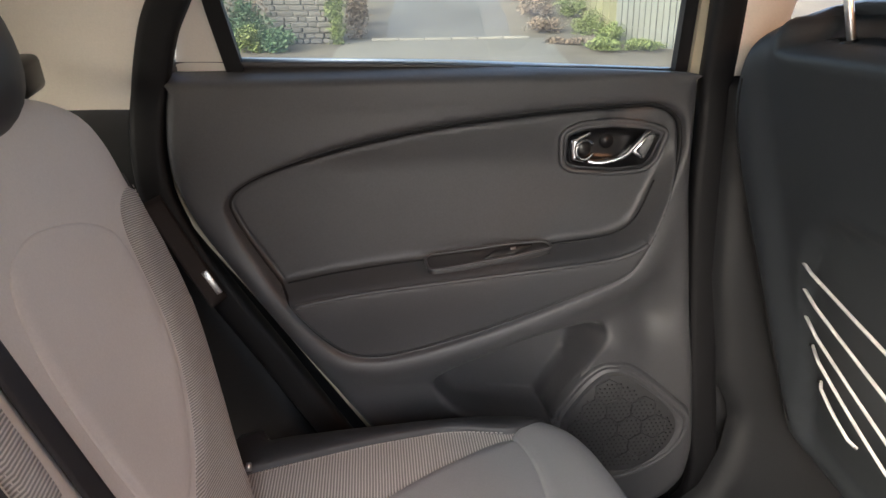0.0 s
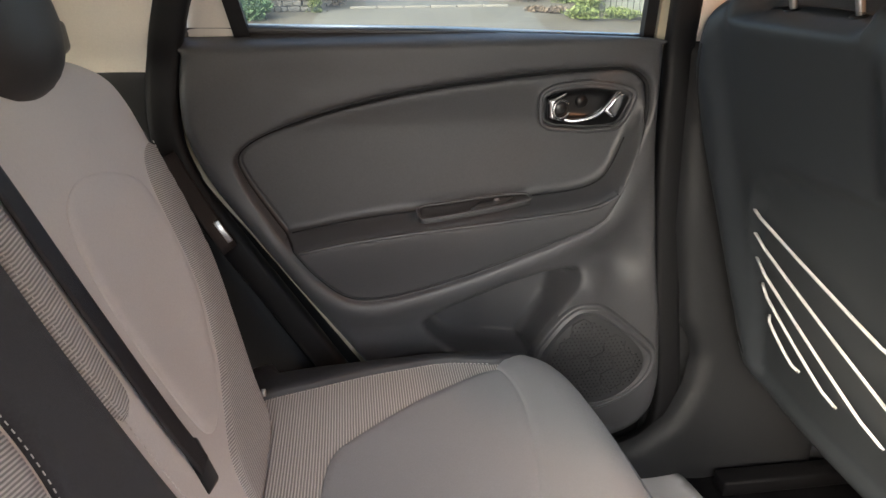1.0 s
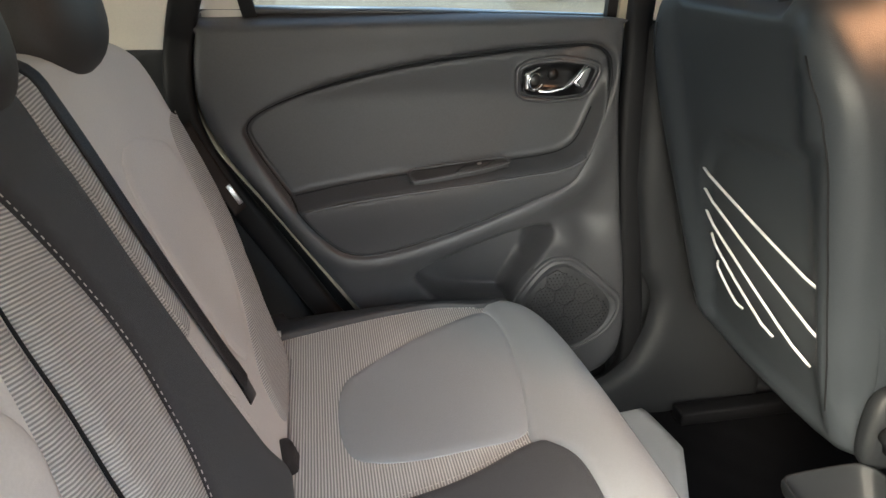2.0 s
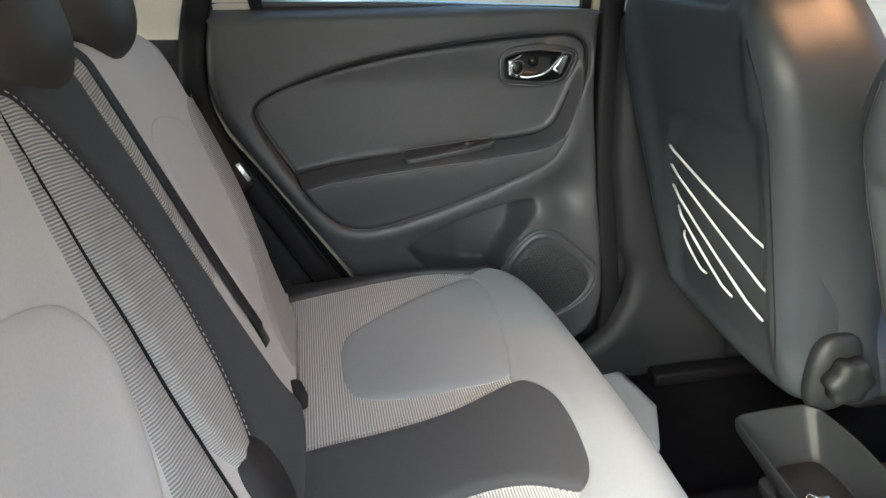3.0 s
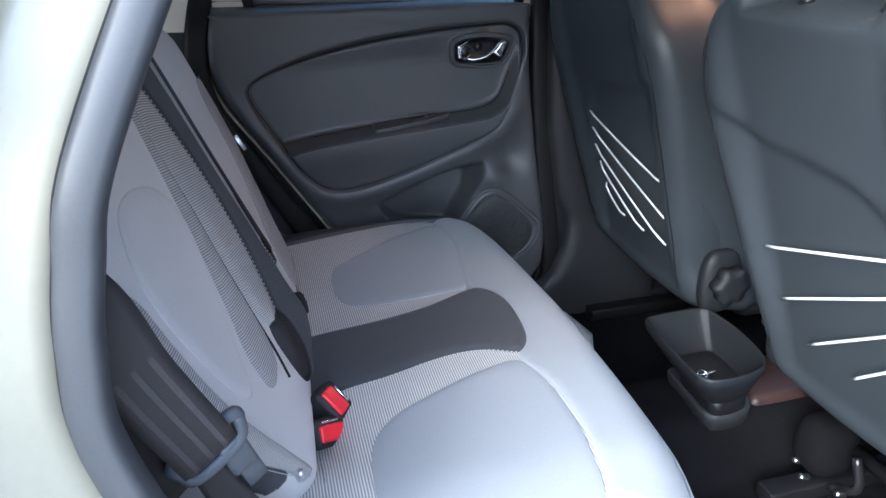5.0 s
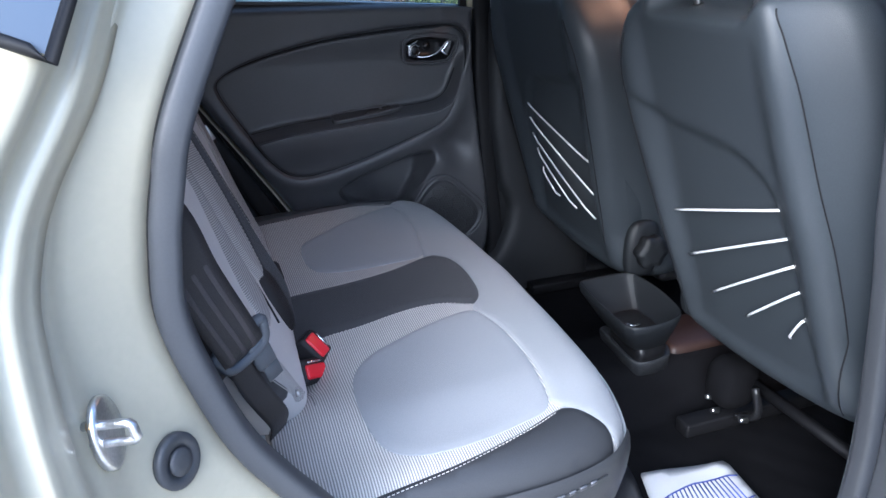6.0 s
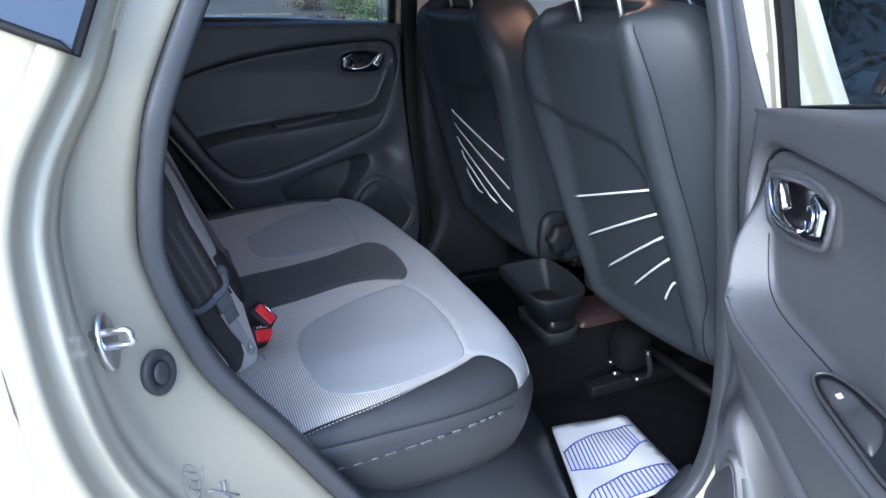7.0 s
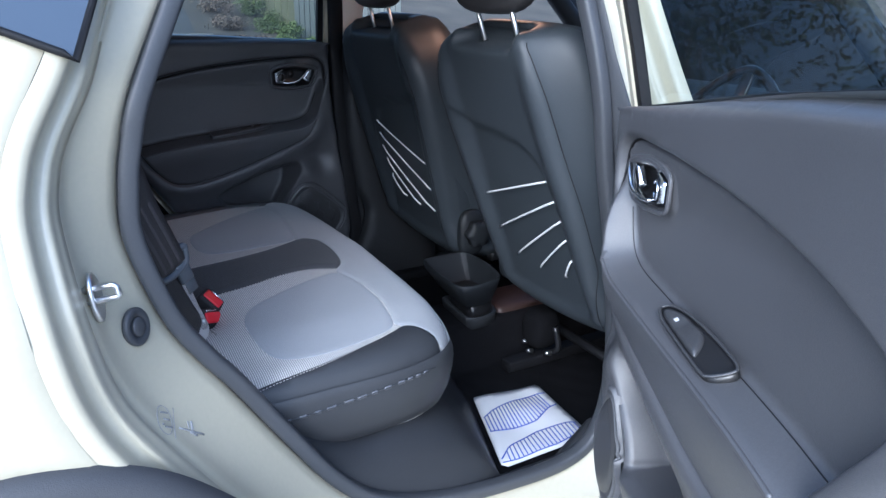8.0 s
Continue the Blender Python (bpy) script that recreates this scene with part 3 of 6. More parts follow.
def far_y(z):
    return 0.725 - 0.30 * np.maximum(z - 1.08, 0)


cp = [(-1.9, 1.06), (-1.9, 1.42), (-0.80, 1.42), (-0.885, 1.22), (-0.915, 1.16), (-0.940, 1.06), (-1.02, 1.062), (-1.3, 1.062)]
part("pillar_trim", patch(cp, lambda P, e: -(far_y(P[:, 1]) - 0.02) + 0.004 * np.exp(-e / 0.006) * -1 + 0.05 * step(-P[:, 0], 1.05, 1.4), 0.025, FAR, rings=(0.004, 0.012)), CREAM_TRIM, car, "cream plastic rear pillar trim")
lt = [(-1.9, 0.4), (-1.9, 1.075), (-0.945, 1.075), (-0.962, 0.95), (-0.950, 0.868), (-0.900, 0.750), (-0.825, 0.610), (-0.742, 0.460), (-0.68, 0.345), (-0.8, 0.3)]
part("side_trim", patch(lt, lambda P, e: -0.712 - 0.006 * np.exp(-e / 0.008) + 0.004 * step(-P[:, 0], 0.93, 1.1), 0.02, FAR, rings=(0.005, 0.015)), TRIM, car, "dark grey plastic side trim")
fs = curve([(-0.83, 1.37), (-0.868, 1.25), (-0.912, 1.17), (-0.949, 1.055), (-0.957, 0.95), (-0.932, 0.862), (-0.872, 0.753), (-0.788, 0.613), (-0.702, 0.467), (-0.628, 0.354), (-0.53, 0.265), (-0.35, 0.20), (-0.15, 0.19), (-0.03, 0.24), (0.0, 0.34), (-0.03, 0.60), (-0.055, 0.85), (-0.062, 1.05), (-0.075, 1.20), (-0.10, 1.37)], 8)
fs3 = np.column_stack([fs[:, 0], far_y(fs[:, 1]) - 0.012, fs[:, 1]])
part("door_seal", tube(fs3 - (0, 0.004, 0), 0.015, 12, flat=(0.052, 0.034), up=(0, 1, 0)), RUBBER, car, "black rubber seal round the closed door")
# dark inner panel behind that seal
lo = [i for i in range(len(fs)) if fs[i, 0] < -0.50 and fs[i, 1] < 0.98]
away = fs[lo] - np.array((-0.45, 0.70))
away /= np.linalg.norm(away, axis=1)[:, None]
part("sill_panel", loft([np.column_stack([fs[lo, 0] + away[:, 0] * o, np.full(len(lo), y), fs[lo, 1] + away[:, 1] * o]) for o, y in ((0.09, 0.722), (0.06, 0.735), (0.0, 0.742), (-0.008, 0.744))], closed=False), RUBBER, car, "black inner panel round the closed door")
# front door pillar on the far side
bp_hi = [(-0.052, 1.092), (-0.055, 1.20), (-0.08, 1.42), (0.06, 1.42), (0.03, 1.25), (0.02, 1.092)]
part("pillar_trim", patch(bp_hi, lambda P, e: -(far_y(P[:, 1]) - 0.035) - 0.01 * np.exp(-e / 0.01), 0.012, FAR, rings=(0.004, 0.01), skirt=((0, -0.76),)), CREAM_TRIM, car, "cream upper centre pillar trim")
bp_lo = [(-0.050, 1.088), (-0.046, 0.95), (-0.038, 0.745), (-0.010, 0.60), (0.0, 0.54), (0.028, 0.49), (0.036, 0.457), (0.025, 0.39), (-0.011, 0.314), (-0.07, 0.265), (-0.20, 0.215), (-0.30, 0.20), (-0.30, 0.12), (0.35, 0.12), (0.35, 0.30), (0.22, 0.60), (0.10, 1.088)]
part("pillar_lower_trim", patch(bp_lo, lambda P, e: -0.665 - 0.035 * np.exp(-e / 0.012) + 0.02 * step(-P[:, 1], -0.5, -0.25), 0.014, FAR, rings=(0.004, 0.010, 0.018)), TRIM, car, "dark grey lower centre pillar trim")
part("far_sill", box((-0.9, 0.66, 0.1), (0.5, 0.80, 0.20), 0.015), TRIM, car)
part("far_body_side", box((-0.02, 0.74, 0.0), (1.45, 0.80, 0.93), 0.02), TRIM, car, "front door lining")
part("far_body_side", box((-0.03, 0.745, 0.0), (0.32, 0.81, 1.09), 0.01), TRIM, car)
part("far_body_side", box((-0.16, 0.765, 0.02), (0.1, 0.82, 0.52), 0.01), RUBBER, car)
part("roof_rail", box((-1.9, 0.60, 1.36), (0.76, 0.68, 1.44), 0.02), CREAM_TRIM, car)
part("roof_rail", box((-1.9, -0.65, 1.36), (0.76, -0.575, 1.44), 0.02), CREAM_PAINT, car)
part("belt_rail", loft([[(0.02, y, z + 0.06), (0.3, y, z + 0.01), (1.45, y, z - 0.05)] for y, z in ((0.74, 0.80), (0.67, 0.82), (0.66, 0.94), (0.675, 0.955), (0.76, 0.95))], closed=False), TRIM, car, "dark front door lining")

# the rest of the shell, away from the doorway
part("quarter_panel", patch(skin, skin_y, 0.05, ((0, 2 * CY, 0), (1, 0, 0), (0, 0, 1), (0, 1, 0))), CREAM_PAINT, car)
part("front_door_skin", loft([[(x, y, z) for x in np.linspace(-0.02, 1.5, 8)] for y, z in ((0.80, 0.0), (0.87, 0.12), (0.89, 0.45), (0.87, 0.75), (0.83, 0.90))], closed=False), CREAM_PAINT, car, "cream painted front door skin")
part("bonnet", loft([[(x, CY + w * math.sin(a), z0 - 0.10 * (1 - math.cos(a)) - 0.42 * max(abs(a) - 1.15, 0)) for a in np.linspace(-1.45, 1.45, 21)] for x, w, z0 in ((1.22, 0.84, 0.96), (1.5, 0.84, 0.93), (1.8, 0.82, 0.87), (2.05, 0.76, 0.76), (2.16, 0.70, 0.58))], closed=False), CREAM_PAINT, car, "cream painted bonnet")
part("bumper", loft([[(2.16 - 0.22 * abs(v) ** 3, CY + 0.80 * v, z) for v in np.linspace(-1, 1, 15)] for z in (0.02, 0.10, 0.36, 0.60)], closed=False), CREAM_PAINT, car, "cream painted front bumper")
part("tailgate", loft([[(-1.98 + 0.14 * abs(v) ** 3 + dx, CY + 0.80 * v, z) for v in np.linspace(-1, 1, 15)] for dx, z in ((0.0, 0.02), (-0.06, 0.25), (-0.02, 0.55), (0.0, 0.80), (0.07, 1.02))], closed=False), CREAM_PAINT, car, "cream painted tailgate")
for wx, wy in ((-1.27, 0.74), (1.36, 0.74), (1.36, -0.71)):
    w = part("wheel", tube([(wx, wy - 0.10, 0.17), (wx, wy - 0.09, 0.17), (wx, wy + 0.09, 0.17), (wx, wy + 0.10, 0.17)], 0.32, 40), RUBBER, car, "black tyre")
    part("rim", tube([(wx, wy - 0.104, 0.17), (wx, wy + 0.104, 0.17)], 0.20, 24), STEEL, w, "grey alloy rim")

# ---- rear doors ----
INSERT = curve([(-0.845, 0.915), (-0.817, 0.941), (-0.755, 0.967), (-0.667, 0.993), (-0.58, 1.012), (-0.493, 1.026), (-0.405, 1.036), (-0.317, 1.044), (-0.227, 1.049), (-0.164, 1.049), (-0.13, 1.035), (-0.115, 1.008),
                (-0.117, 0.957), (-0.146, 0.873), (-0.179, 0.804), (-0.205, 0.772), (-0.263, 0.747), (-0.398, 0.696), (-0.495, 0.665), (-0.573, 0.646), (-0.632, 0.640), (-0.679, 0.652), (-0.723, 0.694), (-0.764, 0.753), (-0.811, 0.829), (-0.84, 0.883)], 6, True)
SCOOP = curve([(-0.772, 0.768), (-0.68, 0.784), (-0.587, 0.795), (-0.493, 0.803), (-0.398, 0.811), (-0.302, 0.820), (-0.244, 0.826), (-0.206, 0.836), (-0.178, 0.858), (-0.154, 0.912), (-0.130, 0.980), (-0.129, 1.018), (-0.142, 1.04), (-0.3, 1.06), (-0.6, 1.05), (-0.9, 1.0), (-0.95, 0.9), (-0.90, 0.748)], 6, True)
POCKET = curve([(-0.528, 0.584), (-0.498, 0.606), (-0.445, 0.628), (-0.376, 0.656), (-0.297, 0.676), (-0.237, 0.680), (-0.225, 0.650), (-0.256, 0.592), (-0.290, 0.545), (-0.312, 0.500), (-0.322, 0.484), (-0.393, 0.492), (-0.455, 0.511), (-0.497, 0.535), (-0.522, 0.562)], 6, True)
SPEAKER = curve([(-0.314, 0.493), (-0.276, 0.558), (-0.238, 0.595), (-0.205, 0.602), (-0.165, 0.589), (-0.085, 0.519), (-0.05, 0.476), (-0.058, 0.422), (-0.103, 0.375), (-0.19, 0.345), (-0.27, 0.37), (-0.31, 0.43)], 6, True)


def rounded(pts, r, n=4):
    """A closed outline with straight sides and rounded corners."""
    P = np.array(pts, float)
    out = []
    for i in range(len(P)):
        a, b, c = P[i - 1], P[i], P[(i + 1) % len(P)]
        p = b + (a - b) / np.linalg.norm(a - b) * min(r, np.linalg.norm(a - b) * 0.45)
        q = b + (c - b) / np.linalg.norm(c - b) * min(r, np.linalg.norm(c - b) * 0.45)
        out += [p * (1 - t) ** 2 + 2 * b * t * (1 - t) + q * t * t for t in np.linspace(0, 1, n)]
    return np.array(out)


BEZEL = rounded([(-0.314, 1.008), (-0.312, 0.956), (-0.297, 0.946), (-0.223, 0.939), (-0.168, 0.944), (-0.153, 0.962), (-0.138, 1.001), (-0.146, 1.012), (-0.180, 1.021), (-0.229, 1.027), (-0.285, 1.022)], 0.012)
CARD = curve([(-0.893, 1.128), (-0.60, 1.120), (-0.30, 1.108), (-0.115, 1.098), (-0.098, 1.088), (-0.095, 1.05), (-0.090, 0.90), (-0.070, 0.70), (-0.035, 0.47), (-0.030, 0.38), (-0.05, 0.31), (-0.12, 0.265), (-0.30, 0.25), (-0.46, 0.28),
              (-0.57, 0.375), (-0.643, 0.487), (-0.735, 0.63), (-0.825, 0.768), (-0.895, 0.872), (-0.925, 0.95), (-0.928, 1.02), (-0.915, 1.095), (-0.905, 1.122)], 5, True)
CARD_NEAR = curve([(-0.893, 1.186), (-0.60, 1.162), (-0.30, 1.120), (-0.115, 1.098), (-0.092, 1.088), (-0.085, 1.05), (-0.088, 0.90), (-0.105, 0.70), (-0.135, 0.47), (-0.145, 0.38), (-0.16, 0.31), (-0.20, 0.265), (-0.30, 0.25), (-0.46, 0.28),
                   (-0.57, 0.375), (-0.643, 0.487), (-0.735, 0.63), (-0.825, 0.768), (-0.895, 0.872), (-0.925, 0.95), (-0.928, 1.04), (-0.918, 1.13), (-0.910, 1.17)], 5, True)
# window switch on the armrest's top: (along, across) in the plane of the shelf
SHELF_U, SHELF_V, SHELF_N = (0.995, 0, 0.0995), (0.0447, -0.8985, -0.4367), (-0.0896, -0.4348, 0.8960)
SWITCH_RIM = curve([(0.150, 0.006), (0.150, -0.006), (0.138, -0.015), (0.103, -0.023), (0.038, -0.027), (-0.02, -0.026), (-0.041, -0.021), (-0.042, -0.008), (-0.032, 0.014), (-0.018, 0.020), (0.029, 0.019), (0.082, 0.017), (0.125, 0.014)], 6, True)
ROCKER = curve([(0.140, 0.004), (0.132, -0.009), (0.105, -0.017), (0.075, -0.019), (0.050, -0.018), (0.030, -0.006), (0.018, 0.009), (0.022, 0.014), (0.075, 0.012), (0.120, 0.009)], 5, True)


def top_rise(u):
    return np.interp(u, [-0.9, -0.6, -0.3, -0.1], [0.058, 0.042, 0.012, 0.0])


def door_depth(P, e, near):
    """How far the lining stands into the car."""
    u, v = P[:, 0], P[:, 1]
    ins, sc = sdf(P, INSERT), sdf(P, SCOOP)
    low = step(-v, -0.93, -0.74) * (1 - step(u, -0.22, -0.10) if near else 1.0)
    # around the insert: a shoulder that swells towards the armrest and falls away below it
    w_out = 0.014 + low * (0.012 + 0.016 * np.exp(-((-ins - 0.020) / 0.032) ** 2)) - 0.010 * step(-v, -0.60, -0.42)
    # inside: a hollow above, a ledge with a rounded front below
    amp = 0.062 * step(-v, -1.03, -0.86) + 0.006
    ramp = np.clip((0.003 - sc) / 0.024, 0, 1)
    rise = 0.75 * ramp + 0.25 * ramp * ramp * (3 - 2 * ramp)
    below = np.maximum(0.785 + (u + 0.768) * 0.09 - 0.035 - v, 0)
    w_in = -0.016 + 0.014 * step(v, 0.95, 1.04) + amp * rise - 0.020 * step(below, 0.0, 0.13) + 0.003 * np.exp(-((sc - 0.002) / 0.0035) ** 2)
    mixer = step(ins, -0.001, 0.001)
    w = w_out * (1 - mixer) + w_in * mixer
    top = step(v, 0.93, 1.0)
    w = w - (0.009 + 0.004 * top) * np.exp(-(ins / (0.0026 + 0.0026 * top)) ** 2)
    pk = sdf(P, POCKET)
    soft = 0.003 + 0.030 * step(v, 0.57, 0.66)
    w = w - 0.095 * step(pk, -0.002, soft + 0.008) * (0.65 + 0.35 * step(u, -0.52, -0.38)) - 0.006 * step(pk, -0.002, 0.003)
    # the bin below the pocket stands proud
    w = w + 0.026 * np.exp(-((v - 0.475) / 0.055) ** 2) * step(u, -0.57, -0.47) * (1 - step(u, -0.345, -0.290)) * step(-pk, -0.006, 0.004)
    w = w + 0.014 * np.exp(-((u + 0.195) ** 2 + (v - 0.640) ** 2) / 0.0016) - 0.022 * np.exp(-((u + 0.155) ** 2 + (v - 0.690) ** 2) / 0.003) * (ins < -0.01)
    bz = sdf(P, BEZEL)
    w = w + 0.008 * step(bz, -0.003, 0.004)
    w = np.where(bz > 0.010, w - 0.045 * step(bz, 0.010, 0.016), w)
    vt = v - top_rise(u) if near else v
    w = w + 0.002 * step(vt, 1.045, 1.080) - 0.060 * step(vt, 1.088, 1.125) ** 2
    return w - 0.020 * np.exp(-e / 0.005) * (vt < 1.09)


def offset_lines(C, offs):
    N = outnormals(C)
    return [C + N * o for o in offs]


HINGE = Vector((0.004, -0.752, 1.0))
OPEN = Matrix.Translation((0, 0, -0.030)) @ Matrix.Translation(HINGE) @ Matrix.Rotation(radians(65.7), 4, "Z") @ Matrix.Rotation(0.045, 4, "Y") @ Matrix.Translation(-HINGE) @ Matrix.Translation((0, 2 * CY, 0)) @ Matrix.Diagonal((1, -1, 1, 1))


def hexagon(cx, cz, r):
    return [(cx + r * math.sin(math.radians(60 * k)), cz + r * math.cos(math.radians(60 * k))) for k in range(6)]


def rear_door(m, label, at, near=False):
    d = thing("rear_door", label, "car door", "rear doors", at=at)

    def add(name, bm, material, parent, lab="", smooth=True):
        return part(name, moved(bm, m), material, parent, lab, smooth)

    outline = CARD_NEAR if near else CARD
    lines = []
    for C, offs in ((resample(INSERT, 0.005, True), (-0.010, -0.006, -0.0025, 0, 0.0025, 0.006, 0.010)), (resample(SCOOP, 0.009, True)[:78], (-0.003, 0.0, 0.003, 0.008, 0.014, 0.020, 0.024)), (resample(BEZEL, 0.006, True), (-0.016, -0.010, -0.004, 0.002)), (resample(POCKET, 0.006, True), (-0.010, -0.005, -0.001, 0.003))):
        lines += offset_lines(C, offs)
    card = add("door_lining", patch(outline, lambda P, e: door_depth(P, e, near), 0.0085, LEFT_FRAME, rings=(0.002, 0.005, 0.010), skirt=((0, -0.015), (-0.012, -0.03), (-0.014, -0.05)), lines=lines), DOOR_PLASTIC, d, "dark grained plastic door lining")
    # black tube laid in the insert's groove to stand for its shade
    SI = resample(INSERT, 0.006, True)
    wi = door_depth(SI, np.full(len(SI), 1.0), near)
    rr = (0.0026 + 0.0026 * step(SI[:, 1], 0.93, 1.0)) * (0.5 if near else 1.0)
    add("insert_groove_shade", tube(np.column_stack([SI[:, 0], 0.70 - wi - 0.0005, SI[:, 1]]), 1.0, 6, closed=True, taper=lambda q: rr[int(round(q * (len(rr) - 1)))]), RUBBER, d, "black strip standing for shade in the insert's groove")
    # dark tube for shade in the armrest ledge's rear crease, and its rounded front edge
    for nm, o, r, lift, mt, lab in (("ledge_crease_shade", 0.0, 0.0016, 0.0, RUBBER, "thin dark line for the shaded crease behind the armrest"), ("armrest_edge", 0.0225, 0.0042, -0.0022, DOOR_PLASTIC, "rounded armrest edge")):
        r = r * 0.6 if near and nm == "ledge_crease_shade" else r
        Q = resample((SCOOP + outnormals(SCOOP) * o)[:56], 0.006)
        Q = Q[sdf(Q, INSERT) > 0.006]
        wq = door_depth(Q, np.full(len(Q), 1.0), near)
        add(nm, tube(np.column_stack([Q[:, 0], 0.70 - wq - lift, Q[:, 1]]), r, 8), mt, d, lab)
    add("handle_bezel", tube(np.column_stack([BEZEL[:, 0], np.full(len(BEZEL), 0.70 - 0.000), BEZEL[:, 1]]), 0.0045, 8, closed=True), DOOR_PLASTIC, d, "raised dark ring round the handle")
    # handle
    hb = rounded([(-0.302, 0.999), (-0.300, 0.960), (-0.286, 0.954), (-0.223, 0.949), (-0.176, 0.953), (-0.164, 0.966), (-0.150, 1.000), (-0.180, 1.011), (-0.229, 1.017), (-0.278, 1.012)], 0.006)
    cup = add("handle_cup", patch(hb, lambda P, e: -0.024 + 0.026 * np.exp(-e / 0.006), 0.006, LEFT_FRAME), BLACK, d, "black recessed handle cup")
    hp = curve([(-0.272, 0.004, 0.9635), (-0.256, 0.008, 0.962), (-0.232, 0.011, 0.966), (-0.213, 0.012, 0.974), (-0.197, 0.011, 0.989), (-0.185, 0.008, 1.001), (-0.174, 0.003, 1.007)], 8)
    hp = np.column_stack([hp[:, 0], 0.694 - hp[:, 1], hp[:, 2]])
    add("handle", tube(hp, 0.006, 10, flat=(0.0065, 0.016), up=(0, 1, 0)), CHROME, d, "chrome door pull")
    add("handle_plate", patch(rounded([(-0.190, 0.985), (-0.174, 1.006), (-0.157, 1.004), (-0.163, 0.984), (-0.172, 0.963), (-0.180, 0.961), (-0.190, 0.968), (-0.198, 0.974)], 0.003), lambda P, e: 0.002 * step(e, 0, 0.004) + 0.002, 0.004, LEFT_FRAME, skirt=((0, -0.010),)), CHROME, cup, "chrome handle end")
    add("handle_boss", moved(tube([(0, 0, 0), (0, -0.003, 0)], 0.012, 20), Matrix.Translation((-0.232, 0.724, 0.989))), BLACK, cup)
    add("handle_block", patch(rounded([(-0.300, 0.998), (-0.284, 1.003), (-0.266, 1.010), (-0.265, 1.005), (-0.283, 0.994), (-0.289, 0.979), (-0.282, 0.965), (-0.268, 0.960), (-0.274, 0.957), (-0.298, 0.962)], 0.003), lambda P, e: 0.001 + 0.006 * step(e, 0, 0.005), 0.003, LEFT_FRAME, skirt=((0, -0.012),)), CHROME, cup, "chrome handle pivot")
    add("pivot_ring", tube([(-0.276 + 0.0155 * math.cos(a), 0.693 + 0.004 * math.cos(a), 0.981 + 0.0155 * math.sin(a)) for a in np.linspace(0.5, 5.9, 26)], 0.0022, 8), CHROME, cup, "open chrome ring")
    add("pivot_dish", ellipsoid((0, 0, 0), (0.0135, 0.006, 0.0135), 2.0, Matrix.Translation((-0.276, 0.704, 0.981)), 20, 10), BLACK, cup, "dark glossy pivot")
    # window switch in its lens-shaped rim on the armrest
    off = np.array((-0.53, 0.682, 0.801)) + (np.array((0.037, 0, 0.0037)) if not near else 0)
    SF = (tuple(off), SHELF_U, SHELF_V, SHELF_N)

    def on_shelf(C, h):
        return off + C[:, :1] * np.array(SHELF_U) + C[:, 1:] * np.array(SHELF_V) + h * np.array(SHELF_N)

    rimc = SWITCH_RIM if near else rounded([(-0.042, 0.016), (-0.045, -0.012), (-0.032, -0.017), (0.110, -0.016), (0.160, -0.012), (0.168, 0.004), (0.100, 0.012), (-0.020, 0.018)], 0.008)
    rock = ROCKER if near else rounded([(0.048, 0.010), (0.072, -0.010), (0.140, -0.009), (0.100, 0.008)], 0.005)
    # flat plate: the cup's shaded depth is put into its colour, blackest when near
    sw = add("pull_cup", patch(rimc, lambda P, e: 0.0030 - 0.0015 * step(e, 0, 0.005), 0.008, SF, skirt=((0.001, -0.010),)), BLACK if near else GRILLE, d, "dark flat plate standing for the shaded depth of the switch cup")
    add("cup_rim", tube(on_shelf(rimc, 0.004), 0.0026, 8, closed=True), GRILLE if near else DOOR_PLASTIC, sw, "dark rounded rim")
    # lighter switch on the open door puts its brighter light into the colour
    add("window_switch", patch(rock, lambda P, e: 0.004 + 0.005 * step(e, 0, 0.004) - 0.003 * np.exp(-((P[:, 0] - 0.085) / 0.016) ** 2), 0.005, SF, rings=(0.0015, 0.004), skirt=((0, 0.0),)), GRILLE if near else TRIM, sw, "dark rocker window switch")
    add("switch_mark", patch(np.array([(0.098, -0.004), (0.108, -0.005), (0.107, 0.002), (0.097, 0.002)]), lambda P, e: np.full(len(P), 0.0085), 0.004, SF), PAPER if near else STITCH_DARK, sw, "pale switch symbol", False)
    # speaker grille with its honeycomb
    shift, wide = (-0.118, 0.55) if near else (0.0, 1.0)
    C0 = resample(SPEAKER, 0.006, True)
    N0 = outnormals(C0)
    w0 = door_depth(C0, np.full(len(C0), 1.0), near)
    add("speaker_surround", loft([np.column_stack([(C0[:, 0] + N0[:, 0] * o) * wide + shift, 0.70 - (w0 * k + 0.026 * (1 - k) + h), C0[:, 1] + N0[:, 1] * o]) for o, k, h in
        ((0.004, 1, -0.006), (0.0, 1, 0.004), (-0.002, 0.9, 0.007), (-0.006, 0.7, 0.008), (-0.008, 0.6, 0.004), (-0.013, 0.5, 0.003), (-0.015, 0.4, 0.007), (-0.018, 0.3, 0.008), (-0.021, 0.2, 0.003), (-0.030, 0, 0.001), (-0.036, 0, 0.0005))], caps=False), DOOR_PLASTIC, d, "layered dark surround of the speaker")
    gr = add("speaker_grille", patch(curve([(-0.285, 0.48), (-0.255, 0.54), (-0.205, 0.575), (-0.165, 0.560), (-0.105, 0.51), (-0.080, 0.465), (-0.095, 0.415), (-0.15, 0.375), (-0.21, 0.375), (-0.27, 0.41)], 6, True),
                                     lambda P, e: 0.030 + 0.004 * step(e, 0, 0.02), 0.012, ((shift, 0.70, 0), (wide, 0, 0), (0, 0, 1), (0, -1, 0))), GRILLE, d, "dark perforated speaker grille")
